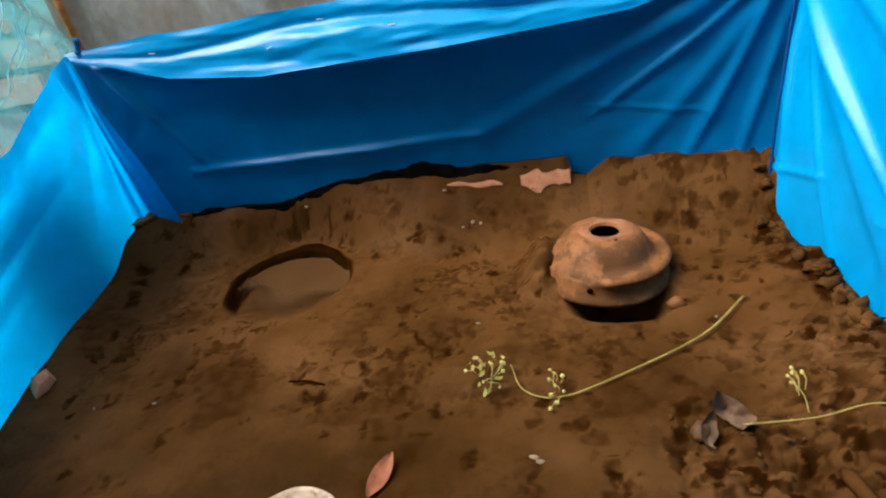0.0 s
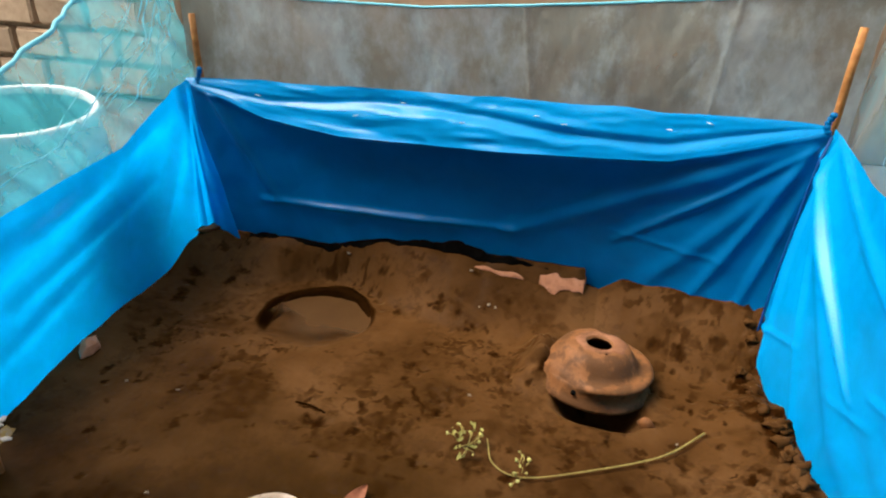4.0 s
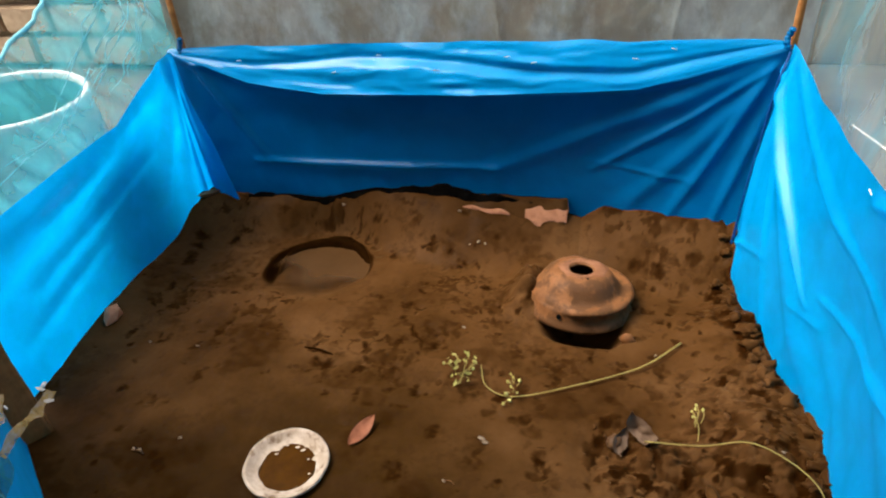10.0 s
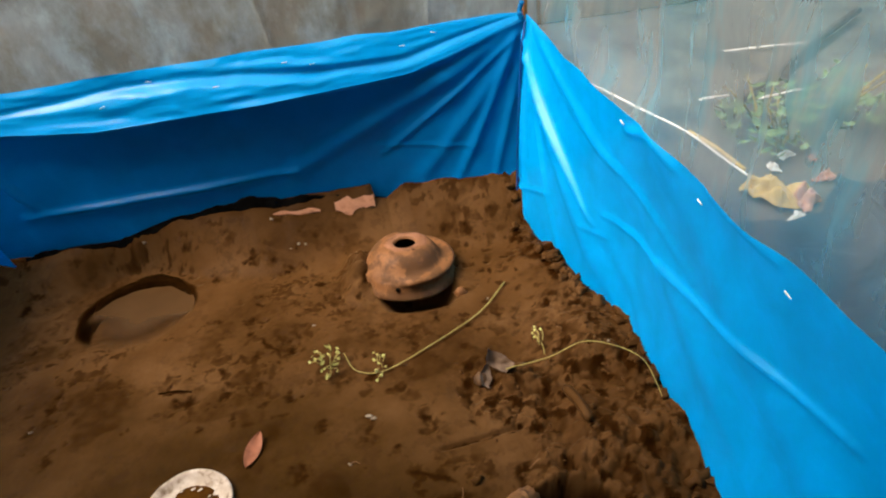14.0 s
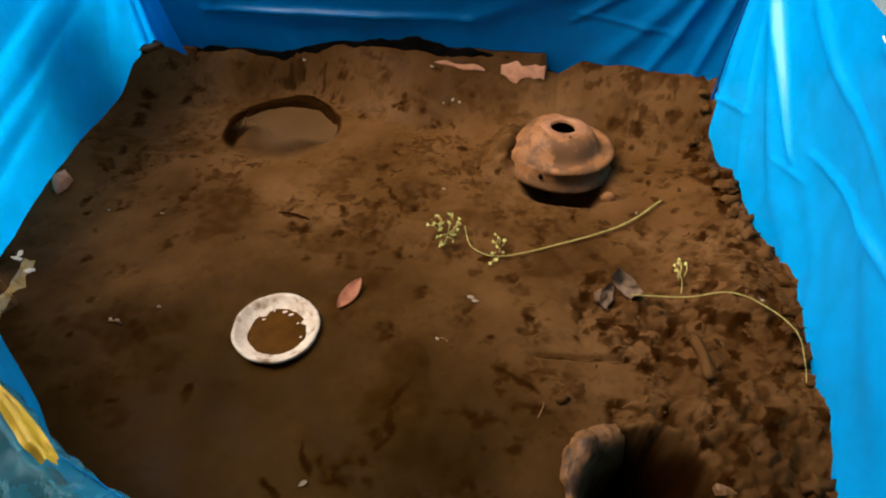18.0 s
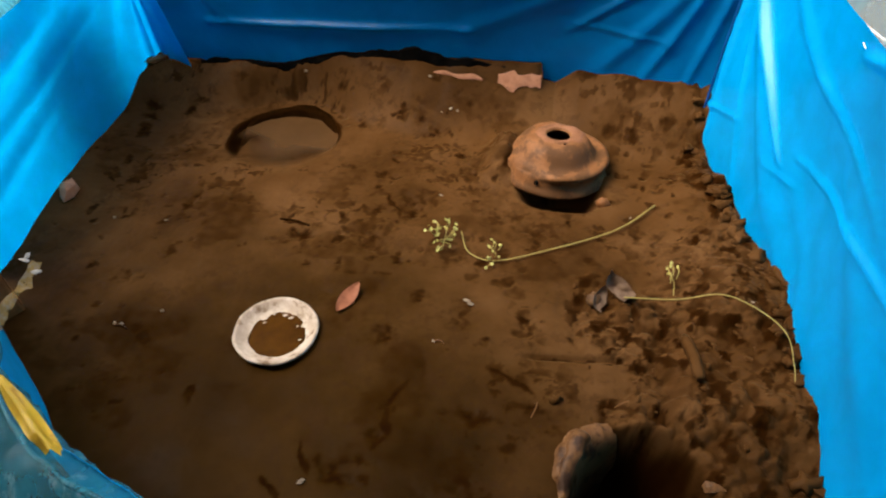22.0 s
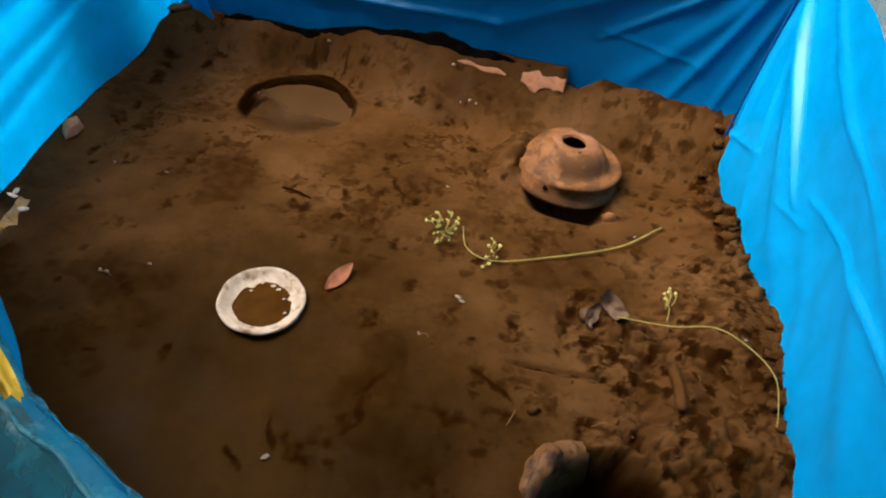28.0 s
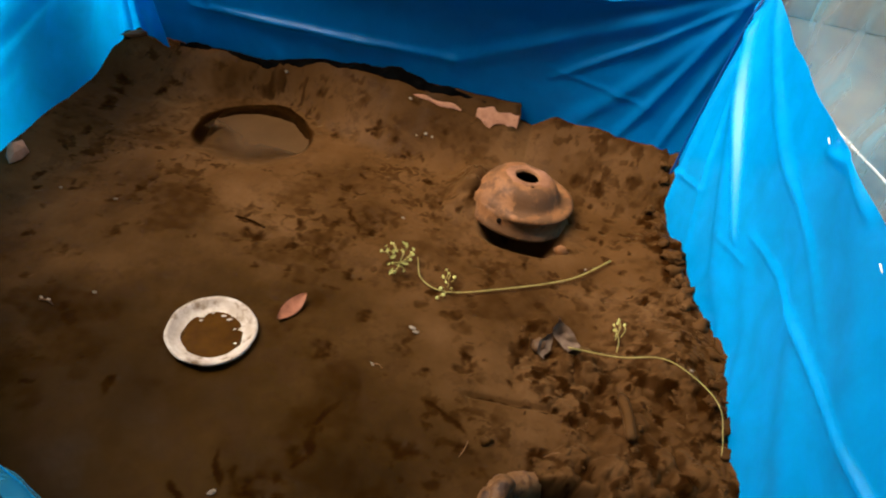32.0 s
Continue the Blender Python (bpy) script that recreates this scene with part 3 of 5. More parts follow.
def mud_height(x, y):
    """The bed of the pen: level in the middle, banked towards the back and the right."""
    x, y = np.asarray(x, float), np.asarray(y, float)
    bank = np.interp(x, [-0.5, -0.35, -0.1, 0.00, 0.08, 0.45, 0.54, 0.85, 0.90, 0.97, 1.15, 1.45], [0.10, 0.10, 0.125, 0.135, 0.168, 0.168, 0.15, 0.118, 0.100, 0.150, 0.185, 0.16])
    start = 2.14 + 0.19 * np.exp(-(((x - 0.05) / 0.24) ** 2)) - 0.09 * smooth(0.85, 1.4, x)
    h = bank * smooth(0, 1, (y - start) / (2.41 - start)) + 0.045 * smooth(-0.30, -0.5, x) * smooth(1.4, 2.0, y)
    c = churned(x, y)
    h = h + 0.05 * smooth(1.12, 1.42, x) * (1 + 0.6 * wave(x, y, 6, 3)) * smooth(1.0, 1.3, y)
    h = h + 0.006 * fbm(x, y, 5, 3, 1) + 0.0006 * fbm(x, y, 45, 3, 8)
    wx, wy = x + 0.009 * fbm(x, y, 22, 2, 9), y + 0.009 * fbm(x, y, 22, 2, 10)
    clod = np.clip(1 - cells(wx, wy, 24, 3) ** 2, 0, 1) * 0.026 + np.clip(1 - cells(wx, wy, 55, 8) ** 2, 0, 1) * 0.010
    h = h + c * (clod * (0.6 + 0.7 * wave(x, y, 11, 2)) - 0.016 + 0.003 * fbm(x, y, 70, 2, 5))
    wx_n, h = wave(x, y, 70, 14), np.array(h)
    for px, py, pr, pd in PITS:
        near = (np.abs(x - px) < 3 * pr) & (np.abs(y - py) < 3 * pr)
        if near.any():
            h[near] -= 0.55 * pd * (1 + 0.9 * wx_n[near]) * np.exp(-((((x[near] - px) * (0.6 + 30 * pr)) ** 2 + (y[near] - py) ** 2) / (pr * pr)) ** 1.3)
    h = h - 0.011 * np.exp(-(((y - 1.378 - 0.08 * (x - 1.0)) / 0.006) ** 2)) * smooth(0.12, 0.09, np.abs(x - 0.99))
    h = np.array(h)
    for mx, my, rx, ry in MARKS:
        near = (np.abs(x - mx) < 2.5 * rx) & (np.abs(y - my) < 2.5 * ry)
        if near.any():
            h[near] -= min(0.006, 0.25 * min(rx, ry)) * (1 + 0.6 * wx_n[near]) * np.exp(-(((x[near] - mx) / rx) ** 2) - ((y[near] - my) / ry) ** 2)
    d = np.hypot(x - BASIN[0], y - BASIN[1]) + 0.004 * wave(x, y, 9, 16)
    side = smooth(-0.55, 0.15, ((y - BASIN[1]) * 0.92 - (x - BASIN[0]) * 0.25) / BASIN_R)
    lip = np.minimum(h, 0.004 + 0.030 * smooth(0.0, 0.9, (y - BASIN[1]) / BASIN_R))
    sharp = lip + (-0.042 - lip) * smooth(BASIN_R + 0.008, BASIN_R - 0.022, d)
    soft = h + (-0.034 - h) * smooth(BASIN_R + 0.03, 0.25 * BASIN_R, d)
    h = np.where(d < BASIN_R + 0.03, sharp * side + soft * (1 - side), h)
    d = np.hypot((x - POT[0] - 0.02) / 1.5, y - POT[1] + 0.118)
    h = h - 0.085 * smooth(0.092, 0.03, d)
    h = h + 0.088 * np.exp(-(((x - 0.775) / 0.055) ** 2) - ((y - 2.075) / 0.095) ** 2) * (1 + 0.25 * wave(x, y, 40, 3))
    h = h - 0.05 * smooth(2.384, 2.405, y) * smooth(-0.32, -0.22, x) * smooth(0.98, 0.88, x)
    d = np.hypot(x - CROCK[0], y - CROCK[1]) * (1 + 0.10 * wave(x, y, 12, 19))
    h = h - 0.26 * smooth(CROCK_R + 0.012, CROCK_R - 0.045, d)
    return h


def ridge(p, q, a, b, amount, width):
    """A fold: a ridge along the line from a to b in the plane of p and q."""
    ax, ay, bx, by = *a, *b
    dx, dy = bx - ax, by - ay
    L2 = dx * dx + dy * dy
    t = np.clip(((p - ax) * dx + (q - ay) * dy) / L2, 0, 1)
    d = np.hypot(p - ax - t * dx, q - ay - t * dy)
    return amount * np.exp(-((d / width) ** 2)) * np.sin(np.pi * np.clip(t * 0.9 + 0.05, 0, 1)) ** 0.5


def stain_shade(x, y):
    """How dark and red the mud is: prints, smears, and shade painted between clods."""
    wx = x + 0.012 * fbm(x, y, 34, 3, 23) + 0.002 * wave(x, y, 140, 27)
    wy = y + 0.012 * fbm(x, y, 34, 3, 24) + 0.002 * wave(x, y, 140, 28)
    grit, speck = fbm(x, y, 70, 3, 41), fbm(x + 0.01 * wave(x, y, 50, 45), y, 62, 3, 43)
    m = np.zeros(x.shape)
    for k, (mx, my, rx, ry) in enumerate(MARKS):
        near = (np.abs(x - mx) < 3 * rx + 0.02) & (np.abs(y - my) < 3 * ry + 0.02)
        d = np.hypot((wx[near] - mx) / rx, (wy[near] - my) / ry) * (1 + 0.35 * grit[near])
        m[near] = np.maximum(m[near], (0.70 + 0.25 * TABLE[k, 3] - 0.15 * (rx * ry > 0.0011)) * smooth(2.0, 0.3, d) * (0.40 + 0.60 * smooth(-0.45, 0.45, speck[near])))
    for k, (px, py, pr, pd) in enumerate(PITS):
        near = (np.abs(x - px) < 5 * pr) & (np.abs(y - py) < 5 * pr)
        d = np.hypot((wx[near] - px) * (0.6 + 0.6 * TABLE[k % 256, 5]), wy[near] - py) / pr
        m[near] = np.maximum(m[near], (0.35 + 0.45 * TABLE[k % 256, 3]) * smooth(1.7, 0.7, d))
    for (ax, ay), (bx, by), w in STREAKS:
        m = np.maximum(m, 0.85 * smooth(0.2, 0.75, ridge(0.5 * (wx + x), 0.5 * (wy + y), (ax, ay), (bx, by), 1.0, w)))
    # Shade put into the colour of the gaps between clods.
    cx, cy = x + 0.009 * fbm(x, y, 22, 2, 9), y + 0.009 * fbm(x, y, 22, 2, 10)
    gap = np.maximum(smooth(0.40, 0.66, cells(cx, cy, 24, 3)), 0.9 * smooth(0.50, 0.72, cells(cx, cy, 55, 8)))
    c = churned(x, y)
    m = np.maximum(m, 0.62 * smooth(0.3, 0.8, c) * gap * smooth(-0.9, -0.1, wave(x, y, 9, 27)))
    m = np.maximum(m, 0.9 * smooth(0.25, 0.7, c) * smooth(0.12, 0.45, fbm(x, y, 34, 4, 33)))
    film = 0.42 * smooth(0.12, 0.60, fbm(x + 0.03 * wave(x, y, 9, 35), y * 1.3, 7, 5, 29))
    m = np.maximum(m, 0.6 * smooth(0.50, 1.0, fbm(wx, wy, 42, 3, 51) + 0.75 * wave(x, y, 7, 47)) * smooth(-0.2, 0.5, wave(x, y, 2.6, 49) + 0.5 * smooth(1.3, 1.8, y)))
    m = np.maximum(m, film) * (0.85 + 0.3 * wave(x, y, 60, 25))
    # Dark ring paints the shaded inner wall at the basin's back.
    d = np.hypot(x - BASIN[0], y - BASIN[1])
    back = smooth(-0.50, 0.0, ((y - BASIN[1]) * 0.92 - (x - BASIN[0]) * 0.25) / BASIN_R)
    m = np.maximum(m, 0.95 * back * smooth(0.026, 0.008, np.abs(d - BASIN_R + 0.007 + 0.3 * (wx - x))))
    # Shade painted onto the walls of the crock's hollow.
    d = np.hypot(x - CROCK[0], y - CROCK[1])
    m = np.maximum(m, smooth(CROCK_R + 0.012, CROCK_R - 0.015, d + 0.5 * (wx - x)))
    return 0.97 * smooth(0.0, 0.92, m)


def on_mud(x, y, up=0.0):
    return (x, y, float(mud_height(x, y)) + up)


# ---- ground and mud bed ----
def ground_sheet():
    """One sheet to the horizon, open where the pen stands."""
    xs = [-80, -20, -8, -4, -2.5, -1.5, -1.0, -0.50, 1.46, 1.8, 2.2, 2.6, 3.2, 4.5, 8, 20, 80]
    ys = [-80, -20, -6, -2, 0.0, 0.43, 2.43, 2.7, 3.0, 3.4, 3.9, 4.6, 8, 20, 80]
    verts = [(x, y, -0.004 + (0.02 * float(wave(x, y, 1.3, 5)) if 1.6 < abs(x - 0.5) < 5 else 0.0)) for y in ys for x in xs]
    faces = []
    for j in range(len(ys) - 1):
        for i in range(len(xs) - 1):
            if not (xs[i] == -0.50 and ys[j] == 0.43):
                o = j * len(xs) + i
                faces.append((o, o + 1, o + 1 + len(xs), o + len(xs)))
    return mesh_object("ground", verts, faces, SOIL)


tagged(ground_sheet(), "bare dry brown soil round the pen", "ground", kind="structure")


def mud_fn(u, v):
    x, y = -0.51 + 1.99 * u, 0.42 + 2.015 * v
    return x, y, mud_height(x, y)


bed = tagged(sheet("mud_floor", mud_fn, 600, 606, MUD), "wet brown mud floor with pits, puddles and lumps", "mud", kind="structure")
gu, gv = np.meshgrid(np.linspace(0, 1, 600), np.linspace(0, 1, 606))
bed.data.attributes.new("stain_shade", "FLOAT", "POINT").data.foreach_set("value", stain_shade(*mud_fn(gu, gv)[:2]).astype(np.float32).ravel())


# Unseen wall and overhang, added behind the camera to block sky light.
blocker = thing("sky_block_wall", (0.5, -0.65, 0.0), "unseen grey wall with a deep eave, added to block sky light", "wall", kind="structure")
part("wall", box_mesh(14.0, 0.2, 3.2, 0.02), STUCCO, blocker).matrix_local = pose(0, 0, 1.6)
part("eave", box_mesh(14.0, 1.9, 0.12, 0.02), STUCCO, blocker).matrix_local = pose(0, 0.75, 2.7)


# ---- tarpaulin walls ----
CREASE = ([0, 0.03, 0.08, 0.16, 0.3, 0.5, 0.7, 0.8, 0.9, 1], [0.62, 0.60, 0.58, 0.535, 0.512, 0.520, 0.532, 0.540, 0.590, 0.648])


def back_wall(u, v):
    x = LEFT - 0.02 + (RIGHT - LEFT + 0.03) * u
    crease = np.interp(u, CREASE[0], CREASE[1])
    top = TOP - 0.03 * (1 - u) ** 3 + 0.004 * wave(x, 0 * x, 9)
    vb = 0.24
    z = np.where(v < 1 - vb, -0.02 + (crease + 0.02) * v / (1 - vb), crease + (top - crease) * (v - 1 + vb) / vb)
    w = (v - 1 + vb) / vb
    e = np.clip(np.sin(np.pi * u), 0, 1)
    y = np.where(v >= 1 - vb, BACK - 0.085 * e * (1 - w) + 0.015 * w + e * (0.012 * fbm(x * 0.8, w * 0.9 + 0.15 * x, 2.6, 3, 17) + 0.004 * np.abs(fbm(x * 1.5, w * 0.5, 6, 2, 18)) + 0.020 * np.exp(-(((w - 0.52 - 0.18 * np.sin(4.2 * x + 0.6)) / 0.11) ** 2))), 0)
    below = np.clip((crease - z) / 0.03, 0, 1)
    low = BACK - 0.085 * e * (1 - below) ** 2 + 0.012 * e * np.clip((crease - z) / 0.5, 0, 1)
    low = low - ridge(x, z, (-0.40, 0.60), (-0.19, 0.25), 0.024, 0.012) - ridge(x, z, (-0.24, 0.243), (0.62, 0.253), 0.020, 0.012)
    low = low - ridge(x, z, (1.38, 0.62), (0.60, 0.24), 0.020, 0.030) - ridge(x, z, (1.38, 0.60), (0.92, 0.27), 0.012, 0.010)
    low = low - ridge(x, z, (1.38, 0.60), (1.15, 0.15), 0.014, 0.014) - ridge(x, z, (0.90, 0.30), (1.22, 0.27), 0.005, 0.008) - ridge(x, z, (1.38, 0.58), (1.02, 0.16), 0.010, 0.022)
    low = low - ridge(x, z, (1.38, 0.50), (1.27, 0.14), 0.012, 0.012) - ridge(x, z, (-0.30, 0.50), (0.9, 0.40), 0.012, 0.05)
    low = low - 0.125 * smooth(0.80, 1.36, x) * np.clip((0.62 - z) / 0.5, 0, 1.1)
    low = low - 0.010 * fbm(x, z, 3.5, 3, 12) - 0.0016 * fbm(x + z, z - x, 14, 2, 13)
    y = np.where(v >= 1 - vb, y, low)
    return x, y, z


def right_wall(u, v):
    """From the back corner, which leans inwards at its foot, forwards."""
    back = BACK - 0.01 - 0.125 * np.clip((1 - v) * 1.25, 0, 1.1)
    y = back - (back - 0.44) * u
    foot = np.interp(y, [0.4, 1.2, 1.3, 1.5, 1.6, 1.7, 1.8, 1.9, 2.0, 2.1, 2.2, 2.4], [1.42, 1.420, 1.422, 1.438, 1.450, 1.430, 1.378, 1.362, 1.347, 1.326, 1.313, 1.305])
    top = np.interp(y, [0.4, 1.2, 1.7, 2.0, 2.25, 2.4], [0.62, 0.615, 0.625, 0.635, 0.65, 0.66]) + 0.006 * wave(y, 0 * y, 8, 2)
    z = -0.03 + (top + 0.03) * v
    x = foot + (RIGHT + 0.012 - foot) * v**0.8 + 0.02 * np.sin(np.pi * v) * np.clip(u * 3, 0, 1)
    for a, b, m, w in (((2.40, 0.62), (1.78, 0.255), 0.024, 0.009), ((2.38, 0.64), (1.60, 0.02), 0.020, 0.040), ((2.37, 0.62), (2.16, 0.02), 0.014, 0.012), ((2.34, 0.63), (1.95, 0.05), 0.010, 0.010), ((2.30, 0.64), (1.70, 0.46), 0.010, 0.020),
                       ((1.98, 0.52), (1.33, 0.39), 0.006, 0.012), ((1.75, 0.30), (0.88, 0.42), 0.014, 0.009), ((1.60, 0.42), (1.0, 0.10), 0.010, 0.045), ((1.5, 0.60), (0.8, 0.2), 0.010, 0.05), ((1.9, 0.36), (1.45, 0.04), 0.006, 0.028),
                       ((2.33, 0.11), (2.04, 0.212), 0.009, 0.008), ((1.84, 0.222), (1.72, 0.245), 0.008, 0.008), ((1.66, 0.58), (1.55, 0.615), 0.014, 0.012), ((1.55, 0.62), (1.42, 0.60), 0.012, 0.012), ((1.3, 0.61), (1.1, 0.60), 0.012, 0.012)):
        x = x - ridge(y, z, a, b, m, w)
    ang, far = np.arctan2(0.70 - z, 2.44 - y), np.hypot(0.70 - z, 2.44 - y)
    x = x + 0.010 * fbm(y, z, 3, 2, 21) + 0.0030 * np.clip(far, 0, 0.6) * fbm(ang * 2.2, far * 0.2, 4.0, 4, 22)
    return x, y, z


def left_wall(u, v):
    """From a slanting edge on the back sheet, round the corner, forwards."""
    start = 0.03 + 0.17 * (1 - v) ** 0.9
    s = -start + (0.98 + start) * u
    bend = 0.07
    a = np.clip((s + bend) / (2 * bend), 0, 1) * np.pi / 2
    x = np.where(s < -bend, LEFT - s - 0.03, np.where(s > bend, LEFT, LEFT + 0.04 * (1 - np.sin(a)) + 0.0))
    y = np.where(s < -bend, BACK - 0.028, np.where(s > bend, BACK - s, BACK - bend * (1 - np.cos(a)) - 0.028 * np.cos(a)))
    f = np.clip(s / 0.98, 0, 1)
    top = np.interp(f, [0, 0.12, 0.35, 0.65, 1.0], [0.632, 0.585, 0.50, 0.475, 0.44])
    z = -0.03 + (top + 0.03) * v
    out = -0.035 * np.sin(np.pi * v) * np.clip(f * 4, 0, 1) * np.clip((1 - f) * 4, 0.2, 1) - 0.02 * v * np.clip(f * 6, 0, 1) + 0.03 * f
    for p, q, m, w in (((0.02, 0.60), (-0.02, 0.05), 0.030, 0.018), ((0.01, 0.60), (0.10, 0.03), 0.028, 0.022), ((0.02, 0.58), (0.22, 0.12), 0.022, 0.03), ((0.1, 0.55), (0.9, 0.30), 0.020, 0.04),
                       ((0.2, 0.34), (0.8, 0.22), 0.018, 0.025), ((0.5, 0.2), (0.9, 0.12), 0.014, 0.025), ((0.0, 0.60), (-0.10, 0.05), 0.022, 0.018), ((0.3, 0.42), (0.95, 0.36), 0.012, 0.03)):
        out = out + ridge(s, z, p, q, m, w)
    out = out * 0.8 + 0.007 * fbm(s * 0.7, z * 1.2, 4, 2, 31) + 0.0015 * fbm(s, z, 16, 2, 33)
    back = np.clip(0.5 - s / (2 * bend), 0, 1)
    out = out + 0.012 * np.exp(-((u / 0.035) ** 2)) - 0.010 * np.exp(-(((u - 0.09) / 0.03) ** 2))
    return x + out * (1 - back), y - out * back, z


NEAR = [(-0.50, 1.40, 0.42), (-0.20, 1.18, 0.40), (0.0, 1.020, 0.34), (0.12, 0.925, 0.33), (0.28, 0.842, 0.37), (0.425, 0.785, 0.395), (0.60, 0.715, 0.40), (1.0, 0.50, 0.45), (1.50, 0.40, 0.60)]


def along(line, u):
    """Where a share u of the way along a plan line lies."""
    s = np.linspace(0, 1, len(line))
    return [np.interp(u, s, [p[k] for p in line]) for k in range(3)]


def near_wall(u, v):
    x, y, top = along(NEAR, u)
    z = -0.03 + (top + 0.03) * v
    off = 0.008 * fbm(u * 2, z, 5, 3, 41)
    return x + 0.6 * off, y + 0.8 * off, z


pen = thing("tarpaulin_pen", (0.45, 1.5, 0), "square pen walled with sagging bright blue plastic tarpaulin", "tarpaulin pen")
pen.matrix_world = pose(0, 0, 0)
# Back panel and top band carry their shade and light in the colour.
sheet("back_panel", lambda u, v: back_wall(u, v * 0.76), 240, 120, TARP_SHADE, pen, "creased blue tarpaulin with shade put into its colour")
top_band = sheet("top_band", lambda u, v: back_wall(u, 0.7601 + v * 0.2399), 240, 44, TARP_BAND, pen, "tarpaulin folded over the top, brighter light put into its colour")
right_panel = sheet("right_panel", right_wall, 230, 110, TARP, pen, "bright blue tarpaulin pulled into slanting folds")
sheet("left_panel", left_wall, 160, 100, TARP, pen, "bright blue tarpaulin sagging along its top edge")
sheet("near_panel", near_wall, 120, 40, TARP, pen)
# Thin dark rod paints the shade in the slit at the corner overlap.
seam = [[float(q) for q in right_wall(np.array(0.012), np.array(0.08 + k / 10))] for k in range(10)]
tube("corner_seam", [(p[0] - 0.010, p[1] - 0.004, p[2]) for p in seam], 0.004, TARP_DARK, pen, "dark rod for the shaded slit where two sheets overlap", 6)


def on_back(x, share):
    """A place on the back sheet's top band."""
    u = (x - LEFT + 0.02) / (RIGHT - LEFT + 0.03)
    p = back_wall(np.array(u), np.array(0.76 + 0.24 * share))
    return [float(q) for q in p]


for x, share, turn in ((-0.22, 0.55, 8), (0.12, 0.45, -14), (0.26, 0.75, 6), (0.45, 0.5, -4), (0.66, 0.72, -6), (0.74, 0.62, -8), (1.02, 0.66, 3), (1.12, 0.8, 12)):
    px, py, pz = on_back(x, share)
    part("staple", box_mesh(0.018, 0.002, 0.0025, 0.0008), WHITE, top_band, "pale scuffed staple").matrix_world = pose(px, py - 0.004, pz, 25, turn, 0)
for y, z in ((1.66, 0.60), (1.32, 0.585), (1.06, 0.57)):
    part("staple", box_mesh(0.002, 0.018, 0.003, 0.0008), WHITE, right_panel, "pale scuffed staple").matrix_world = pose(1.412, y, z, 10, 0, 0)
for (tx, ty, tz), r in (((-0.443, 2.425, 0.63), 0.0086), ((1.405, 2.415, 0.66), 0.0094)):
    pts = [(tx + r * 0.5 * math.sin(k * 1.1), ty + r * 0.5 * math.cos(k * 1.1) - 0.01, tz - 0.05 + 0.012 * k) for k in range(8)]
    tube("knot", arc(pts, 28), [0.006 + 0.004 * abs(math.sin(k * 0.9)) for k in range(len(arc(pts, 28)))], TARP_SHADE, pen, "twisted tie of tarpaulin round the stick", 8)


# ---- corner sticks and plank ----
def stick(name, a, b, r0, r1, mat, label, category="stick"):
    pts = [Vector(a).lerp(Vector(b), k / 8) + Vector((0.003 * wave(k, 0, 0.7, 3), 0.003 * wave(k, 1, 0.7, 5), 0)) for k in range(9)]
    return tagged(tube(name, pts, [r0 + (r1 - r0) * k / 8 for k in range(9)], mat, sides=10), label, category)


stick("corner_stick", (-0.44, 2.43, -0.05), (-0.452, 2.435, 0.825), 0.011, 0.010, BAMBOO, "thin brown wooden corner stick above blue tarpaulin")
stick("corner_stick", (1.405, 2.42, -0.05), (1.428, 2.435, 0.90), 0.012, 0.010, BAMBOO, "orange-brown bamboo corner stick above blue tarpaulin")


def plank():
    foot, top = Vector((-0.325, 1.300, -0.05)), Vector((-0.385, 1.302, 0.815))
    ob = thing("leaning_plank", (foot.x, foot.y, 0.0), "rough brown wooden plank leaning at the pen's corner", "plank")
    p = part("board", box_mesh(0.098, 0.022, (top - foot).length, 0.003, 0.007, 4, 9), WOOD, ob)
    z = (top - foot).normalized()
    x = Vector((0.55, 0.835, 0.0))
    x = (x - z * x.dot(z)).normalized()
    m = Matrix((x, z.cross(x), z)).transposed().to_4x4()
    m.translation = (foot + top) / 2
    p.matrix_local = Matrix.Translation((-foot.x, -foot.y, 0.0)) @ m
    return ob


plank()


# ---- nets ----
def back_net(u, v):
    x = -0.50 + 1.98 * u
    top = np.interp(u, [0, 0.08, 0.4, 0.65, 1.0], [0.93, 0.885, 0.88, 0.915, 0.98])
    z = 0.45 + (top - 0.45) * v
    y = 2.475 + 0.02 * fbm(x, z, 3, 3, 51) + 0.02 * np.sin(np.pi * v) * np.sin(5 * x) + 0.006 * np.abs(fbm(x * 1.3 + 0.6 * z, z * 0.5, 9, 3, 53)) - 0.012 * np.exp(-(((x - 0.62 + 0.15 * (z - 0.7)) / 0.006) ** 2)) - 0.010 * np.exp(-(((x - 1.12 - 0.1 * (z - 0.7)) / 0.005) ** 2))
    return x, y, z


def left_net(u, v):
    y = 2.47 - 1.08 * u
    top = np.interp(y, [1.2, 1.5, 1.73, 1.9, 2.13, 2.3, 2.47], [0.86, 0.80, 0.742, 0.80, 0.92, 1.0, 1.02])
    low = np.interp(u, [0, 0.12, 0.35, 0.65, 1.0], [0.60, 0.56, 0.47, 0.44, 0.36])
    z = low + (top - low) * v
    x = -0.50 - 0.03 * v + 0.03 * fbm(y * 1.5 + z, z * 0.6, 5, 3, 61) + 0.018 * np.abs(fbm(y * 1.4 + z * 0.9, z * 0.3, 12, 2, 63))
    return x, y, z


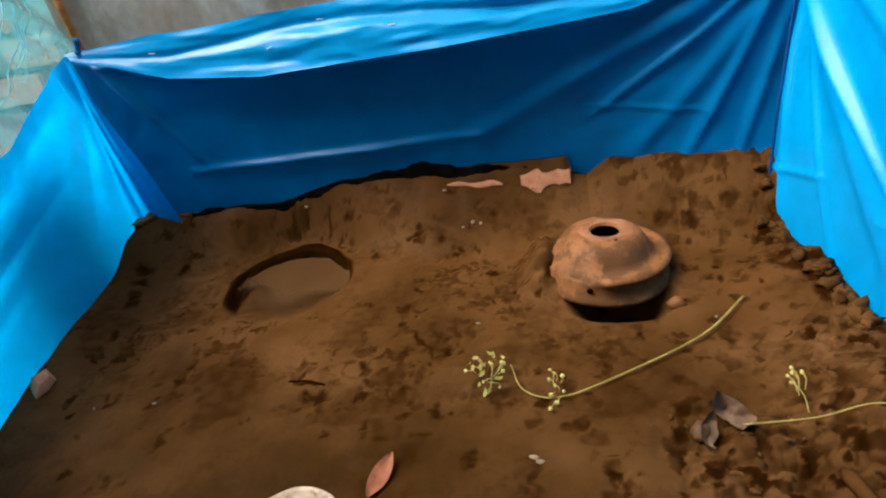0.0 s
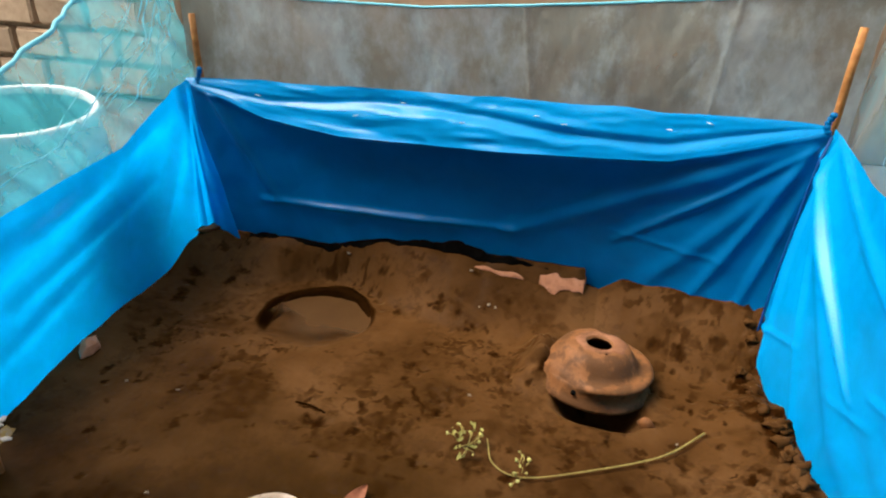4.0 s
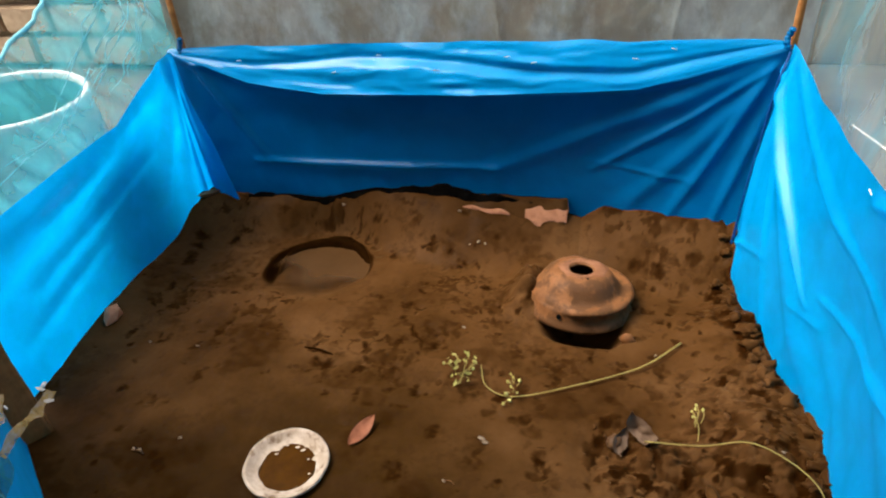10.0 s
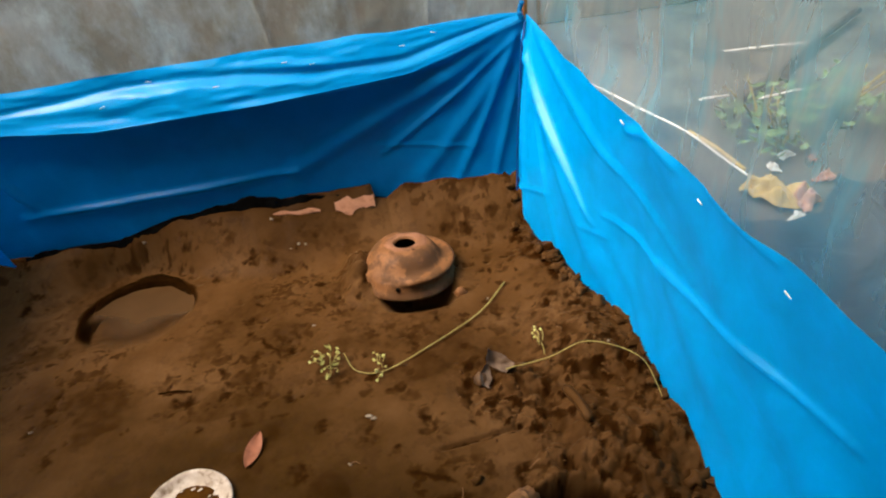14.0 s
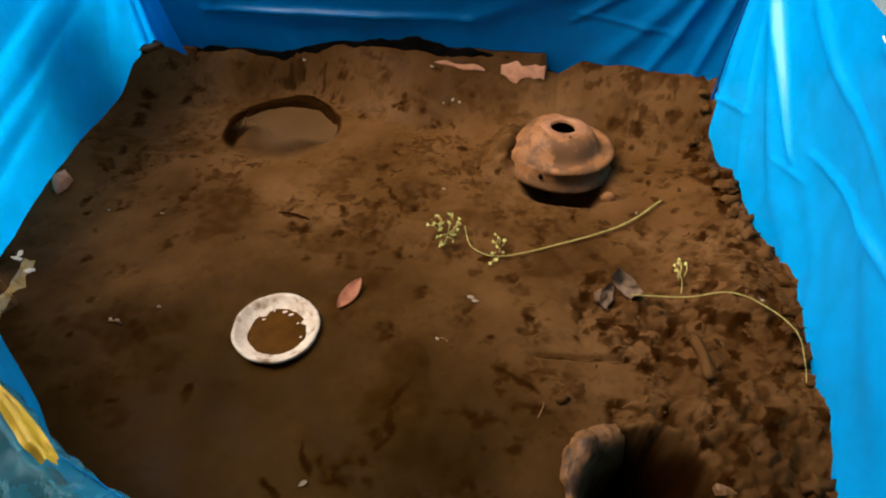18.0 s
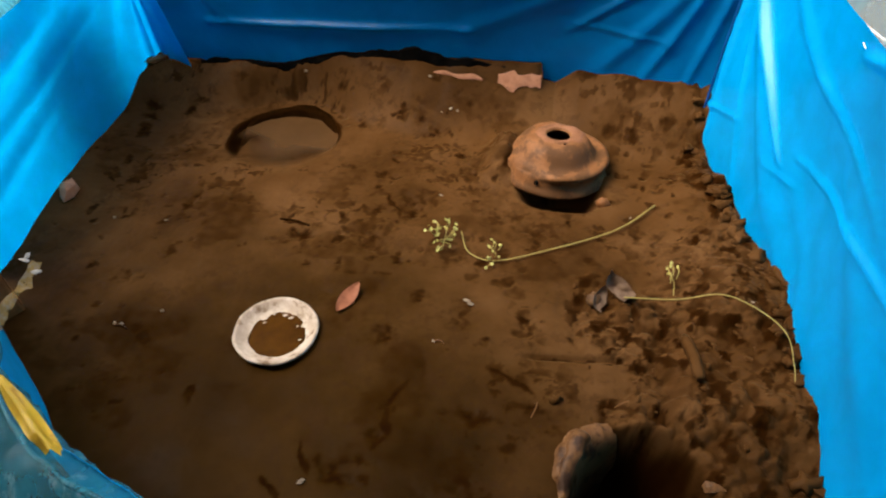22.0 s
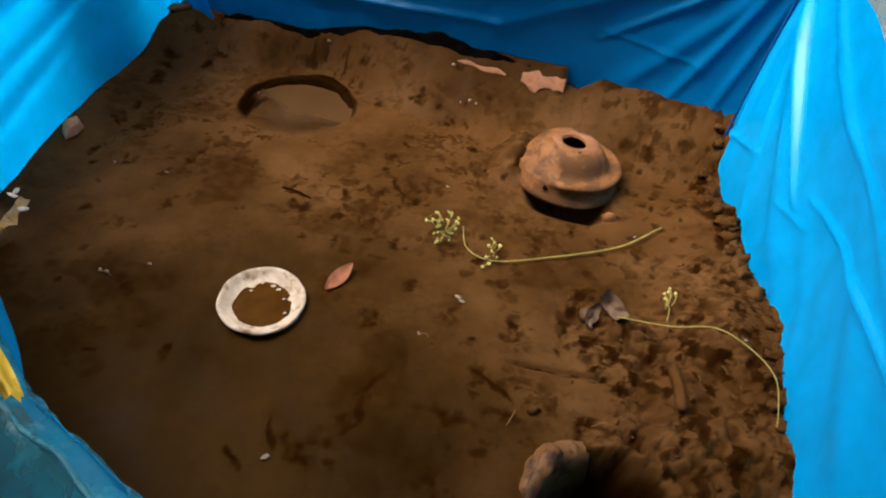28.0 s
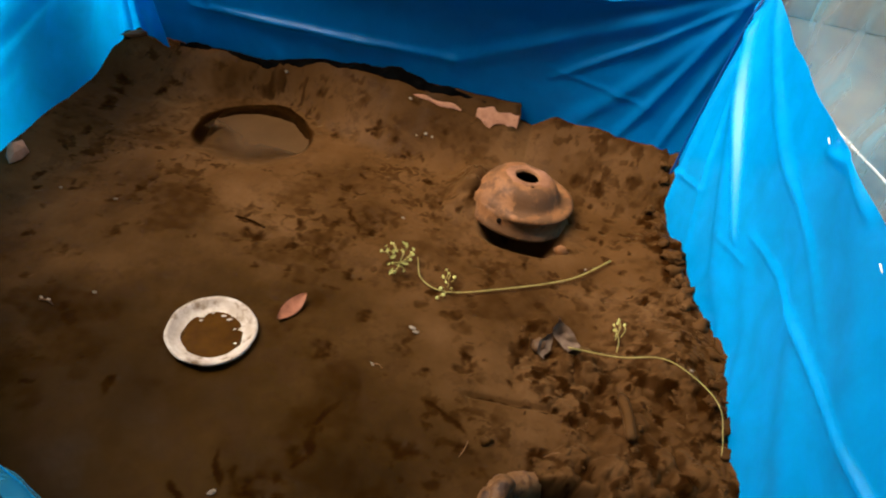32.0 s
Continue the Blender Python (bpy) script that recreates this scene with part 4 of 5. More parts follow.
def right_net(u, v):
    y = 2.46 - 2.0 * u
    z = 0.40 + (0.75 + 0.08 * np.sin(4 * y)) * v
    x = 1.50 + 0.10 * u + 0.03 * fbm(y, z, 3, 3, 71)
    return x, y, z


net = thing("net_fence", (0, 0, 0), "grey-green netting hung behind the blue tarpaulin walls", "net")
back_part = sheet("back_net", back_net, 260, 70, NET, net, "dusty grey net")
left_part = sheet("left_net", left_net, 110, 40, NET_TEAL, net, "crumpled teal net with a sagging edge")
sheet("right_net", right_net, 90, 30, NET_RIGHT, net, "thin pale grey-teal net")
edge = [left_net(np.array(k / 40), np.array(1.0)) for k in range(41)]
tube("net_hem", [tuple(map(float, p)) for p in edge], 0.006, HEM, left_part, "rolled teal hem", 6)
edge = [back_net(np.array(k / 40), np.array(1.0)) for k in range(41)]
tube("net_hem", [tuple(map(float, p)) for p in edge], 0.004, HEM, back_part, "rolled teal hem", 6)
for (y0, z0), (y1, z1), sag in (((2.40, 0.92), (2.05, 0.575), 0.03), ((2.36, 0.96), (1.92, 0.55), 0.05), ((2.30, 0.94), (1.80, 0.57), 0.06), ((2.22, 0.88), (1.98, 0.66), 0.02), ((2.42, 0.80), (2.20, 0.60), 0.01), ((2.12, 0.66), (1.62, 0.53), 0.03), ((1.95, 0.60), (1.55, 0.50), 0.02), ((2.32, 0.74), (2.12, 0.57), 0.015), ((2.42, 0.98), (2.30, 0.66), 0.01), ((2.38, 0.86), (2.24, 0.63), 0.015), ((2.40, 0.99), (2.16, 0.70), 0.03), ((2.28, 0.80), (2.05, 0.60), 0.02), ((2.43, 0.90), (2.36, 0.66), 0.005)):
    pts = []
    for k in range(9):
        y, z = y0 + (y1 - y0) * k / 8, z0 + (z1 - z0) * k / 8 - sag * math.sin(math.pi * k / 8) + 0.006 * float(wave(k, y0 * 9, 0.7, 5))
        u = (2.47 - y) / 1.08
        low = float(np.interp(u, [0, 0.12, 0.35, 0.65, 1.0], [0.60, 0.56, 0.47, 0.44, 0.36]))
        top = float(np.interp(y, [1.2, 1.5, 1.73, 1.9, 2.13, 2.3, 2.47], [0.86, 0.80, 0.742, 0.80, 0.92, 1.0, 1.02]))
        pts.append((float(left_net(np.array(u), np.array((z - low) / (top - low)))[0]) + 0.004, y, z))
    tube("gathered_fold", arc(pts, 24), [0.0017 * math.sin(math.pi * (k + 1) / 26) * (1 + 0.6 * math.sin(k * 1.7)) for k in range(len(arc(pts, 24)))], HEM, left_part, "bright teal gathered fold", 6)


# ---- things on the mud ----
def terracotta_pot():
    ob = thing("clay_pot", (POT[0] - 0.006, POT[1] + 0.002, 0.0), "upturned muddy reddish clay pot with a holed base", "pot", turn=(-4.5, 2, 0))
    outer = [(0.034, 0.106), (0.036, 0.111), (0.052, 0.1125), (0.070, 0.109), (0.088, 0.100), (0.100, 0.086), (0.109, 0.071), (0.116, 0.062), (0.124, 0.058), (0.137, 0.060),
             (0.149, 0.060), (0.157, 0.055), (0.158, 0.047), (0.150, 0.040), (0.149, 0.024), (0.152, 0.010), (0.160, 0.002), (0.161, -0.006), (0.154, -0.010)]
    inner = [(0.146, -0.008), (0.142, 0.02), (0.146, 0.044), (0.126, 0.050), (0.106, 0.050), (0.094, 0.066), (0.076, 0.094), (0.060, 0.101), (0.036, 0.102), (0.034, 0.106)]
    caked = [(0.034, 0.106), (0.036, 0.111), (0.052, 0.1130), (0.070, 0.1115), (0.090, 0.106), (0.103, 0.095), (0.112, 0.085), (0.119, 0.076), (0.126, 0.067), (0.132, 0.059),
             (0.137, 0.052), (0.141, 0.045), (0.144, 0.039), (0.147, 0.032), (0.150, 0.021), (0.154, 0.010), (0.160, 0.002), (0.161, -0.006), (0.154, -0.010)]
    sides, verts, faces, n = 96, [], [], len(outer) + len(inner)
    for k in range(sides):
        w = 360 * k / sides
        mud = float(smooth(75, 115, w) * smooth(275, 246, w))
        for i, (r, z) in enumerate(outer + inner):
            if i < len(outer):
                e = mud * (1 + 0.25 * float(wave(k * 0.2, i * 0.4, 1.0, 9)))
                r, z = r + (caked[i][0] - r) * min(1.0, e), z + (caked[i][1] - z) * min(1.0, e)
                r += 0.0022 * mud * float(fbm(k * 0.15, i * 0.5, 1.0, 3, 12))
            r *= 0.965 * (1 + 0.010 * float(fbm(math.cos(radians(w)) + 3, math.sin(radians(w)) + z * 8, 2.2, 3, 3)))
            verts.append((r * math.cos(radians(w)), r * math.sin(radians(w)), z))
    for k in range(sides):
        for i in range(n - 1):
            faces.append((k * n + i, (k + 1) % sides * n + i, (k + 1) % sides * n + i + 1, k * n + i + 1))
    mesh_object("body", verts, faces, TERRA, ob)
    verts, faces, m = [], [], 8
    for k in range(72):
        w = 2 * math.pi * k / 72
        far = 0.064 + 0.014 * float(fbm(math.cos(w) * 1.5 + 2, math.sin(w) * 1.5 + 2, 1.6, 4, 7)) + 0.008 * math.cos(w - 0.6)
        for i in range(m + 1):
            r = 0.037 + (far - 0.037) * i / m
            verts.append((r * math.cos(w), r * math.sin(w), float(np.interp(r / 0.965, [0.036, 0.052, 0.070, 0.088], [0.111, 0.1128, 0.1100, 0.1015])) + 0.0012 - 0.0016 * (i == m)))
    for k in range(72):
        for i in range(m):
            faces.append((k * (m + 1) + i, (k + 1) % 72 * (m + 1) + i, (k + 1) % 72 * (m + 1) + i + 1, k * (m + 1) + i + 1))
    mesh_object("worn_patch", verts, faces, BARECLAY, ob, "bare pinkish clay round the hole")
    # Black disc paints the shade inside the upturned pot.
    lathe("inner_dark", [(0.001, 0.034), (0.09, 0.032), (0.122, 0.022), (0.136, 0.004)], FLAT_BLACK, ob, "black disc painting the shade inside", 32)
    # Black plugs paint the shade in the pot's small holes.
    for k in range(4):
        w = radians(20 + 90 * k)
        bm = bmesh.new()
        bmesh.ops.create_cone(bm, cap_ends=True, segments=12, radius1=0.004, radius2=0.004, depth=0.004)
        part("drain_hole", bm, FLAT_BLACK, ob, "small black plug for a shaded hole").matrix_local = pose(0.056 * math.cos(w), 0.056 * math.sin(w), 0.1105)
    bm = bmesh.new()
    bmesh.ops.create_cone(bm, cap_ends=True, segments=14, radius1=0.0065, radius2=0.0065, depth=0.006)
    w = math.atan2(-0.145, -0.05)
    part("side_hole", bm, FLAT_BLACK, ob, "small black plug for a shaded hole").matrix_local = pose(0.145 * math.cos(w), 0.145 * math.sin(w), 0.030, 90, 0, math.degrees(w) + 90)
    return ob


terracotta_pot()


def dish():
    ob = thing("shallow_dish", (0.322, 1.352, -0.012), "shallow whitish clay dish holding brown water", "dish", turn=(1, -1, 30))
    prof = [(0.0005, 0.0), (0.066, 0.0), (0.083, 0.006), (0.093, 0.014), (0.095, 0.019), (0.092, 0.021), (0.086, 0.018), (0.074, 0.010), (0.062, 0.007), (0.0005, 0.005)]
    prof = [(r * 1.02, z * 1.35) for r, z in prof]
    lathe("bowl", prof, ENAMEL, ob, sides=96, wobble=0.022, seed=5)
    verts, n = [(-0.004, -0.003, 0.0130)], 120
    for k in range(n):
        w = 2 * math.pi * k / n
        r = 0.070 + 0.011 * float(fbm(math.cos(w) * 2 + 5, math.sin(w) * 2 + 5, 2.3, 6, 2))
        verts.append((r * math.cos(w) - 0.004, r * math.sin(w) - 0.003, 0.0095))
    broth = mesh_object("water", verts, [(0, k + 1, (k + 1) % n + 1) for k in range(n)], BROTH, ob, "cloudy brown water")
    rf = random.Random(8)
    for k in range(6):
        w, d = -0.6 + 0.55 * k + rf.uniform(-0.2, 0.2), rf.uniform(0.046, 0.060)
        part("scum_fleck", lump_mesh(rf.uniform(0.002, 0.006), k, (1.5, 0.8, 0.2), 0.7, 1), ENAMEL, broth, "whitish fleck", True).matrix_local = pose(d * math.cos(w), d * math.sin(w), 0.0132)
    return ob


dish()


def basin():
    ob = thing("sunken_basin", (BASIN[0], BASIN[1], 0.0), "round basin sunk to its rim and full of muddy water", "basin")
    r, n = BASIN_R, 72
    verts, faces, prof = [], [], [(-0.026, -0.050), (-0.021, -0.014), (-0.014, -0.002), (-0.008, 0.004), (0.004, 0.006), (0.016, 0.002), (0.024, -0.02)]
    for k in range(n + 1):
        w = radians(-22 + 222 * k / n)
        e = math.sin(math.pi * k / n) ** 0.9
        for dr, z in prof:
            q = r + dr - 0.004 + 0.006 * float(fbm(k * 0.16, dr * 12, 1.0, 3, 6))
            verts.append((q * math.cos(w), q * math.sin(w), z * e - 0.03 * (1 - e) + 0.024 * max(0.0, math.sin(w)) * (z > -0.012) - 0.017 + 0.0035 * float(fbm(k, dr * 90, 0.2, 2, 9))))
    for k in range(n):
        for i in range(len(prof) - 1):
            o = k * len(prof) + i
            faces.append((o, o + 1, o + 1 + len(prof), o + len(prof)))
    mesh_object("rim", verts, faces, DARK_CLAY, ob, "mud-caked rim with its inner shade put into the colour")
    ring, verts, faces, cover = 14, [], [], []
    for i in range(ring + 1):
        for k in range(n):
            w = 2 * math.pi * k / n
            q = (r + 0.012) * i / ring
            verts.append((q * math.cos(w), q * math.sin(w), -0.0125))
            edge = 1.0 if math.sin(w + 0.25) > 0.2 else float(smooth(-0.3, 0.2, math.sin(w + 0.25)))
            cover.append(edge + (1 - edge) * float(smooth(0.85, 0.05, i / ring)))
    for i in range(ring):
        for k in range(n):
            faces.append((i * n + k, i * n + (k + 1) % n, (i + 1) * n + (k + 1) % n, (i + 1) * n + k))
    water = mesh_object("water", verts, faces, POOL, ob, "still silty water")
    water.data.attributes.new("cover", "FLOAT", "POINT").data.foreach_set("value", np.array(cover, np.float32))
    return ob


basin()


def slab():
    ob = thing("stone_ledge", (0.455, 2.348, 0.118), "long mud-smeared reddish stone ledge lying along the tarpaulin", "stone ledge", turn=(46, 0, 0.5))
    bm = box_mesh(0.475, 0.125, 0.05, 0.005, 0.006, 3, 12)
    for v in bm.verts:
        v.co.z -= 0.035 * float(smooth(-0.02, -0.2375, v.co.x)) - 0.003 * noise.noise(v.co * 18)
    part("stone_body", bm, MUD, ob, "mud-smeared stone").matrix_local = pose(0.1635, 0, -0.025)
    for x0, x1, mid, tall, seed in ((0.055, 0.215, 0.016, 0.022, 3), (0.265, 0.400, -0.004, 0.068, 7)):
        def patch(u, v):
            x = x0 + (x1 - x0) * u
            m = mid - 0.10 * (x - x0) * (seed == 3) + 0.007 * wave(x, 0 * x, 22, seed)
            t = tall * np.clip(np.sin(np.pi * np.clip(u * 0.93 + 0.03, 0, 1)), 0, 1) ** 0.5 * (0.75 + 0.45 * wave(x, 0 * x, 30, seed + 2))
            if seed == 7:
                t = tall * (0.40 + 0.60 * smooth(0.0, 0.45, u)) * (0.78 + 0.40 * wave(x, 0 * x, 24, seed + 2) + 0.2 * wave(x, 0 * x, 70, seed))
            return x, m + t * (v - 0.5), 0.006 * np.sin(np.pi * np.clip(v, 0.02, 0.98)) ** 0.3 + 0 * x
        sheet("bare_patch", patch, 40, 8, PATCH, ob, "bare pinkish clay")
    return ob


slab()


def blade(length, width, curl=0.2, n=12):
    """A pointed leaf with a bent midrib."""
    verts, faces = [], []
    for i in range(n + 1):
        s = i / n
        w = width * math.sin(math.pi * min(1, s * 0.97 + 0.02)) ** 0.8
        z = curl * length * (s - 0.5) ** 2
        for k in (-1, -0.5, 0, 0.5, 1):
            verts.append((w * k, s * length - length / 2, z + 0.25 * width * abs(k)))
    for i in range(n):
        for k in range(4):
            faces.append((i * 5 + k, i * 5 + k + 1, i * 5 + k + 6, i * 5 + k + 5))
    return verts, faces


def crumpled(verts, amount, seed):
    return [tuple(Vector(p) + amount * noise.noise_vector(Vector(p) * 45 + Vector((seed, 2 * seed, 1)))) for p in verts]


v, f = blade(0.098, 0.018)
fallen = tagged(mesh_object("fallen_leaf", v, f, LEAF), "fallen reddish-brown leaf lying on wet mud", "leaf")
fallen.matrix_world = pose(*on_mud(0.455, 1.474, 0.008), 3, 12, -18)


def bud_mesh(r=0.0048):
    bm = lump_mesh(r, 3, (1, 0.8, 0.8), 0.4, 1)
    me = bpy.data.meshes.new("bud")
    bm.to_mesh(me)
    bm.free()
    me.materials.append(BUD)
    return me


BUDS = bud_mesh()


def sprig(label, line, clusters, thick):
    ob = thing("plant_sprig", (0, 0, 0), label, "sprig")
    tube("stem", arc(line, 40), [thick * (1 - 0.5 * k / len(arc(line, 40))) for k in range(len(arc(line, 40)))], STEM, ob, sides=8)
    r = random.Random(len(line))
    for root0, tips in clusters:
        for tip in tips:
            root = tuple(p + 0.55 * (q - p) for p, q in zip(root0, tip)) if r.random() < 0.7 else root0
            spur = tube("twig", arc([root, ((root[0] + tip[0]) / 2 + 0.004, (root[1] + tip[1]) / 2, (root[2] + tip[2]) / 2 + 0.004), tip], 6), 0.0012, STEM, ob, sides=5)
            b = new("bud", BUDS)
            b.parent = spur
            b.matrix_world = pose(*tip, r.uniform(0, 90), r.uniform(0, 90), r.uniform(0, 360)) @ Matrix.Scale(r.uniform(0.7, 1.25), 4)
    return ob


def mud_line(points):
    return [on_mud(x, y, up) for x, y, up in points]


rt = random.Random(5)
root1 = on_mud(0.650, 1.70, 0.012)
root2 = on_mud(0.785, 1.655, 0.010)
green = sprig("long green plant stem with small yellow-green buds on mud", mud_line([(1.188, 1.90, 0.012), (1.085, 1.80, 0.010), (0.92, 1.70, 0.008), (0.79, 1.648, 0.006), (0.717, 1.67, 0.008), (0.689, 1.738, 0.012)]),
      [(root1, [on_mud(0.648 + rt.uniform(-0.05, 0.03), 1.70 + rt.uniform(-0.04, 0.05), rt.uniform(0.01, 0.035)) for _ in range(14)]),
       (root2, [on_mud(0.785 + rt.uniform(-0.018, 0.018), 1.67 + rt.uniform(-0.06, 0.055), rt.uniform(0.008, 0.025)) for _ in range(9)])], 0.0025)
for k in range(16):
    v, f = blade(rt.uniform(0.012, 0.022), rt.uniform(0.003, 0.005), 0.5, 6)
    tuft = mesh_object("leaflet", v, f, LEAFLET, green)
    tuft.matrix_world = pose(*on_mud(0.640 + rt.uniform(-0.045, 0.035), 1.70 + rt.uniform(-0.05, 0.05), rt.uniform(0.012, 0.035)), rt.uniform(-40, 40), rt.uniform(-40, 40), rt.uniform(0, 360))
root3 = on_mud(1.20, 1.556, 0.02)
sprig("thin pale stem with a few yellow buds on rough mud", mud_line([(1.09, 1.535, 0.028), (1.205, 1.538, 0.024), (1.29, 1.53, 0.022), (1.36, 1.495, 0.022), (1.400, 1.43, 0.024), (1.408, 1.37, 0.024), (1.400, 1.325, 0.022)]),
      [(root3, [on_mud(1.222 + rt.uniform(-0.03, 0.02), 1.64 + rt.uniform(-0.02, 0.03), rt.uniform(0.02, 0.04)) for _ in range(6)])], 0.0018)

v, f = blade(0.088, 0.022, 1.3)
v = crumpled(v, 0.016, 3)
dry = tagged(mesh_object("dry_leaf", v, f, GREYLEAF), "curled grey-brown dead leaf stuck in mud", "leaf")
dry.matrix_world = pose(*on_mud(1.088, 1.582, 0.026), 24, -30, 32)
v, f = blade(0.075, 0.017, 0.5)
v = crumpled(v, 0.014, 7)
dry2 = tagged(mesh_object("dry_leaf", v, f, GREYLEAF), "small muddy dead leaf stuck upright in mud", "leaf")
dry2.matrix_world = pose(*on_mud(1.040, 1.558, 0.018), 20, 30, -8)


def twig(label, a, b, r, mat, name="twig"):
    a, b = on_mud(*a), on_mud(*b)
    return tagged(tube(name, arc([a, tuple((p + q) / 2 + 0.003 for p, q in zip(a, b)), b], 8), [r * k for k in (0.7, 1, 1.05, 1, 0.95, 1, 0.9, 1, 0.7)][: len(arc([a, a, b], 8))], mat), label, "twig")


twig("short muddy stick lying in churned mud", (1.214, 1.445, 0.010), (1.226, 1.318, 0.012), 0.012, MUD, "short_stick")
twig("thin dark twig half sunk in mud", (0.19, 1.738, -0.001), (0.28, 1.722, -0.001), 0.0035, DARK_CLAY)


def crock():
    ob = thing("broken_crock", (CROCK[0], CROCK[1], 0.0), "broken clay crock sunk in mud with a dark hollow", "crock")
    r0 = CROCK_R
    prof = [(r0 - 0.030, -0.20), (r0 - 0.022, -0.10), (r0 - 0.018, -0.05), (r0 - 0.014, -0.015), (r0 - 0.004, 0.010), (r0 + 0.012, 0.020), (r0 + 0.030, 0.016), (r0 + 0.042, 0.000), (r0 + 0.046, -0.04), (r0 + 0.04, -0.12)]
    verts, faces, n, sides = [], [], len(prof), 56
    for k in range(sides + 1):
        f = k / sides
        w = radians(96 + 100 * f)
        thick = 0.35 + 0.65 * math.sin(math.pi * min(0.97, 0.03 + f)) ** 0.5
        cut = 0.010 * abs(float(fbm(k * 0.07, 2, 3, 3, 3))) + 0.040 * float(smooth(0.72, 1.0, f)) + 0.03 * float(smooth(0.40, 0.0, f))
        bulge = 1 + 0.035 * float(fbm(k * 0.06, 5, 2, 2, 8))
        for i, (r, z) in enumerate(prof):
            r = r0 - 0.014 + (r - r0 + 0.014) * thick
            verts.append((r * bulge * math.cos(w), r * bulge * math.sin(w), z - cut - 0.12 * float(smooth(0.10, 0.0, f)) - 0.06 * float(smooth(0.9, 1.0, f)) + 0.002 * float(wave(k * 0.5, i, 0.5, 4))))
    for k in range(sides):
        for i in range(n):
            faces.append((k * n + i, (k + 1) * n + i, (k + 1) * n + (i + 1) % n, k * n + (i + 1) % n))
    mesh_object("shell", verts, faces, CROCKCLAY, ob)
    neck = arc([(-0.138, -0.030, -0.014), (-0.130, 0.025, 0.004), (-0.114, 0.078, 0.012), (-0.098, 0.105, 0.004)], 24)
    knob = tube("broken_neck", neck, [0.007 + 0.009 * math.sin(math.pi * (0.10 + 0.80 * k / (len(neck) - 1))) + 0.005 * float(smooth(0.5, 0.8, k / len(neck))) for k in range(len(neck))], CROCKCLAY, ob, "pinkish broken piece of the neck", 14)
    for v in knob.data.vertices:
        v.co += 0.007 * noise.noise_vector(v.co * 38)
    # Black floor paints the depth of shade in the hole.
    lathe("hollow", [(0.0005, -0.235), (0.06, -0.235), (r0 - 0.03, -0.23)], FLAT_BLACK, ob, "black disc painting the shade in the hollow", 36)
    return ob


crock()


def stone(label, x, y, r, seed, mat, squash=(1, 1, 0.7), up=0.3, name="stone", category="stone", rough=0.4, cuts=2):
    ob = tagged(part(name, lump_mesh(r, seed, squash, rough, cuts), mat, flat=cuts == 1), label, category)
    ob.matrix_world = pose(*on_mud(x, y, r * up), 0, 0, seed * 47)
    return ob


stone("broken piece of pink brick beside the tarpaulin", -0.425, 1.735, 0.036, 2, BRICKBIT, (1, 0.8, 0.9), 0.5, "brick_piece", "brick", 0.5, 1)
stone("flat reddish tile shard in the pen's corner", -0.43, 2.36, 0.04, 5, TERRA, (1.5, 0.5, 0.3), 0.05, "tile_shard", "shard", 0.5, 1)
stone("small muddy stone under the upturned pot", 1.055, 1.915, 0.020, 7, TERRA, (1, 0.8, 0.8))
for x, y, r in ((0.582, 2.255, 0.008), (0.604, 2.252, 0.006), (0.555, 2.245, 0.004), (0.733, 1.512, 0.008), (0.745, 1.502, 0.007), (0.488, 1.02, 0.007), (0.677, 1.379, 0.005), (0.031, 1.376, 0.005), (-0.043, 1.324, 0.005), (-0.06, 1.325, 0.004)):
    stone("small pale chip lying on mud", x, y, r, x * 10, CHIP, (1.3, 0.8, 0.4), 0.3, "pale_chip", "chip", 0.5, 1)
stone("loose muddy stone in churned mud", 1.03, 1.56, 0.02, 9, CLOD)
stone("small muddy lump beside a flat footprint", 0.948, 1.263, 0.011, 12, MUD, (1.3, 0.9, 0.7), 0.3, "mud_lump", "clod", 0.9)
for x, y, r, seed in ((1.236, 1.115, 0.017, 21), (1.246, 1.062, 0.015, 26)):
    stone("pinkish clay shard beside the crock's hollow", x, y, r, seed, CROCKCLAY, (0.7, 1.4, 0.5), 0.2, "clay_shard", "shard", 1.0, 1)
for x, y, r in ((1.36, 1.534, 0.004), (-0.265, 1.679, 0.005), (-0.114, 1.686, 0.005), (0.076, 2.372, 0.008), (0.505, 2.335, 0.007), (1.125, 1.860, 0.004), (0.610, 1.892, 0.005)):
    stone("tiny pale fleck lying on mud", x, y, r, 40 + x * 10, CHIP, (1.3, 0.8, 0.5), 0.4, "pale_fleck", "chip", 0.5, 1)
for a, b, r in (((0.902, 1.212, 0.010), (0.912, 1.246, 0.014), 0.0014), ((1.066, 1.262, 0.010), (1.092, 1.268, 0.012), 0.0014), ((0.676, 1.379, 0.003), (0.700, 1.375, 0.003), 0.0014), ((-0.060, 1.318, 0.004), (-0.022, 1.312, 0.004), 0.0020)):
    twig("short bit of pale straw on mud", a, b, r * 0.8, CROCKCLAY, "straw_bit")

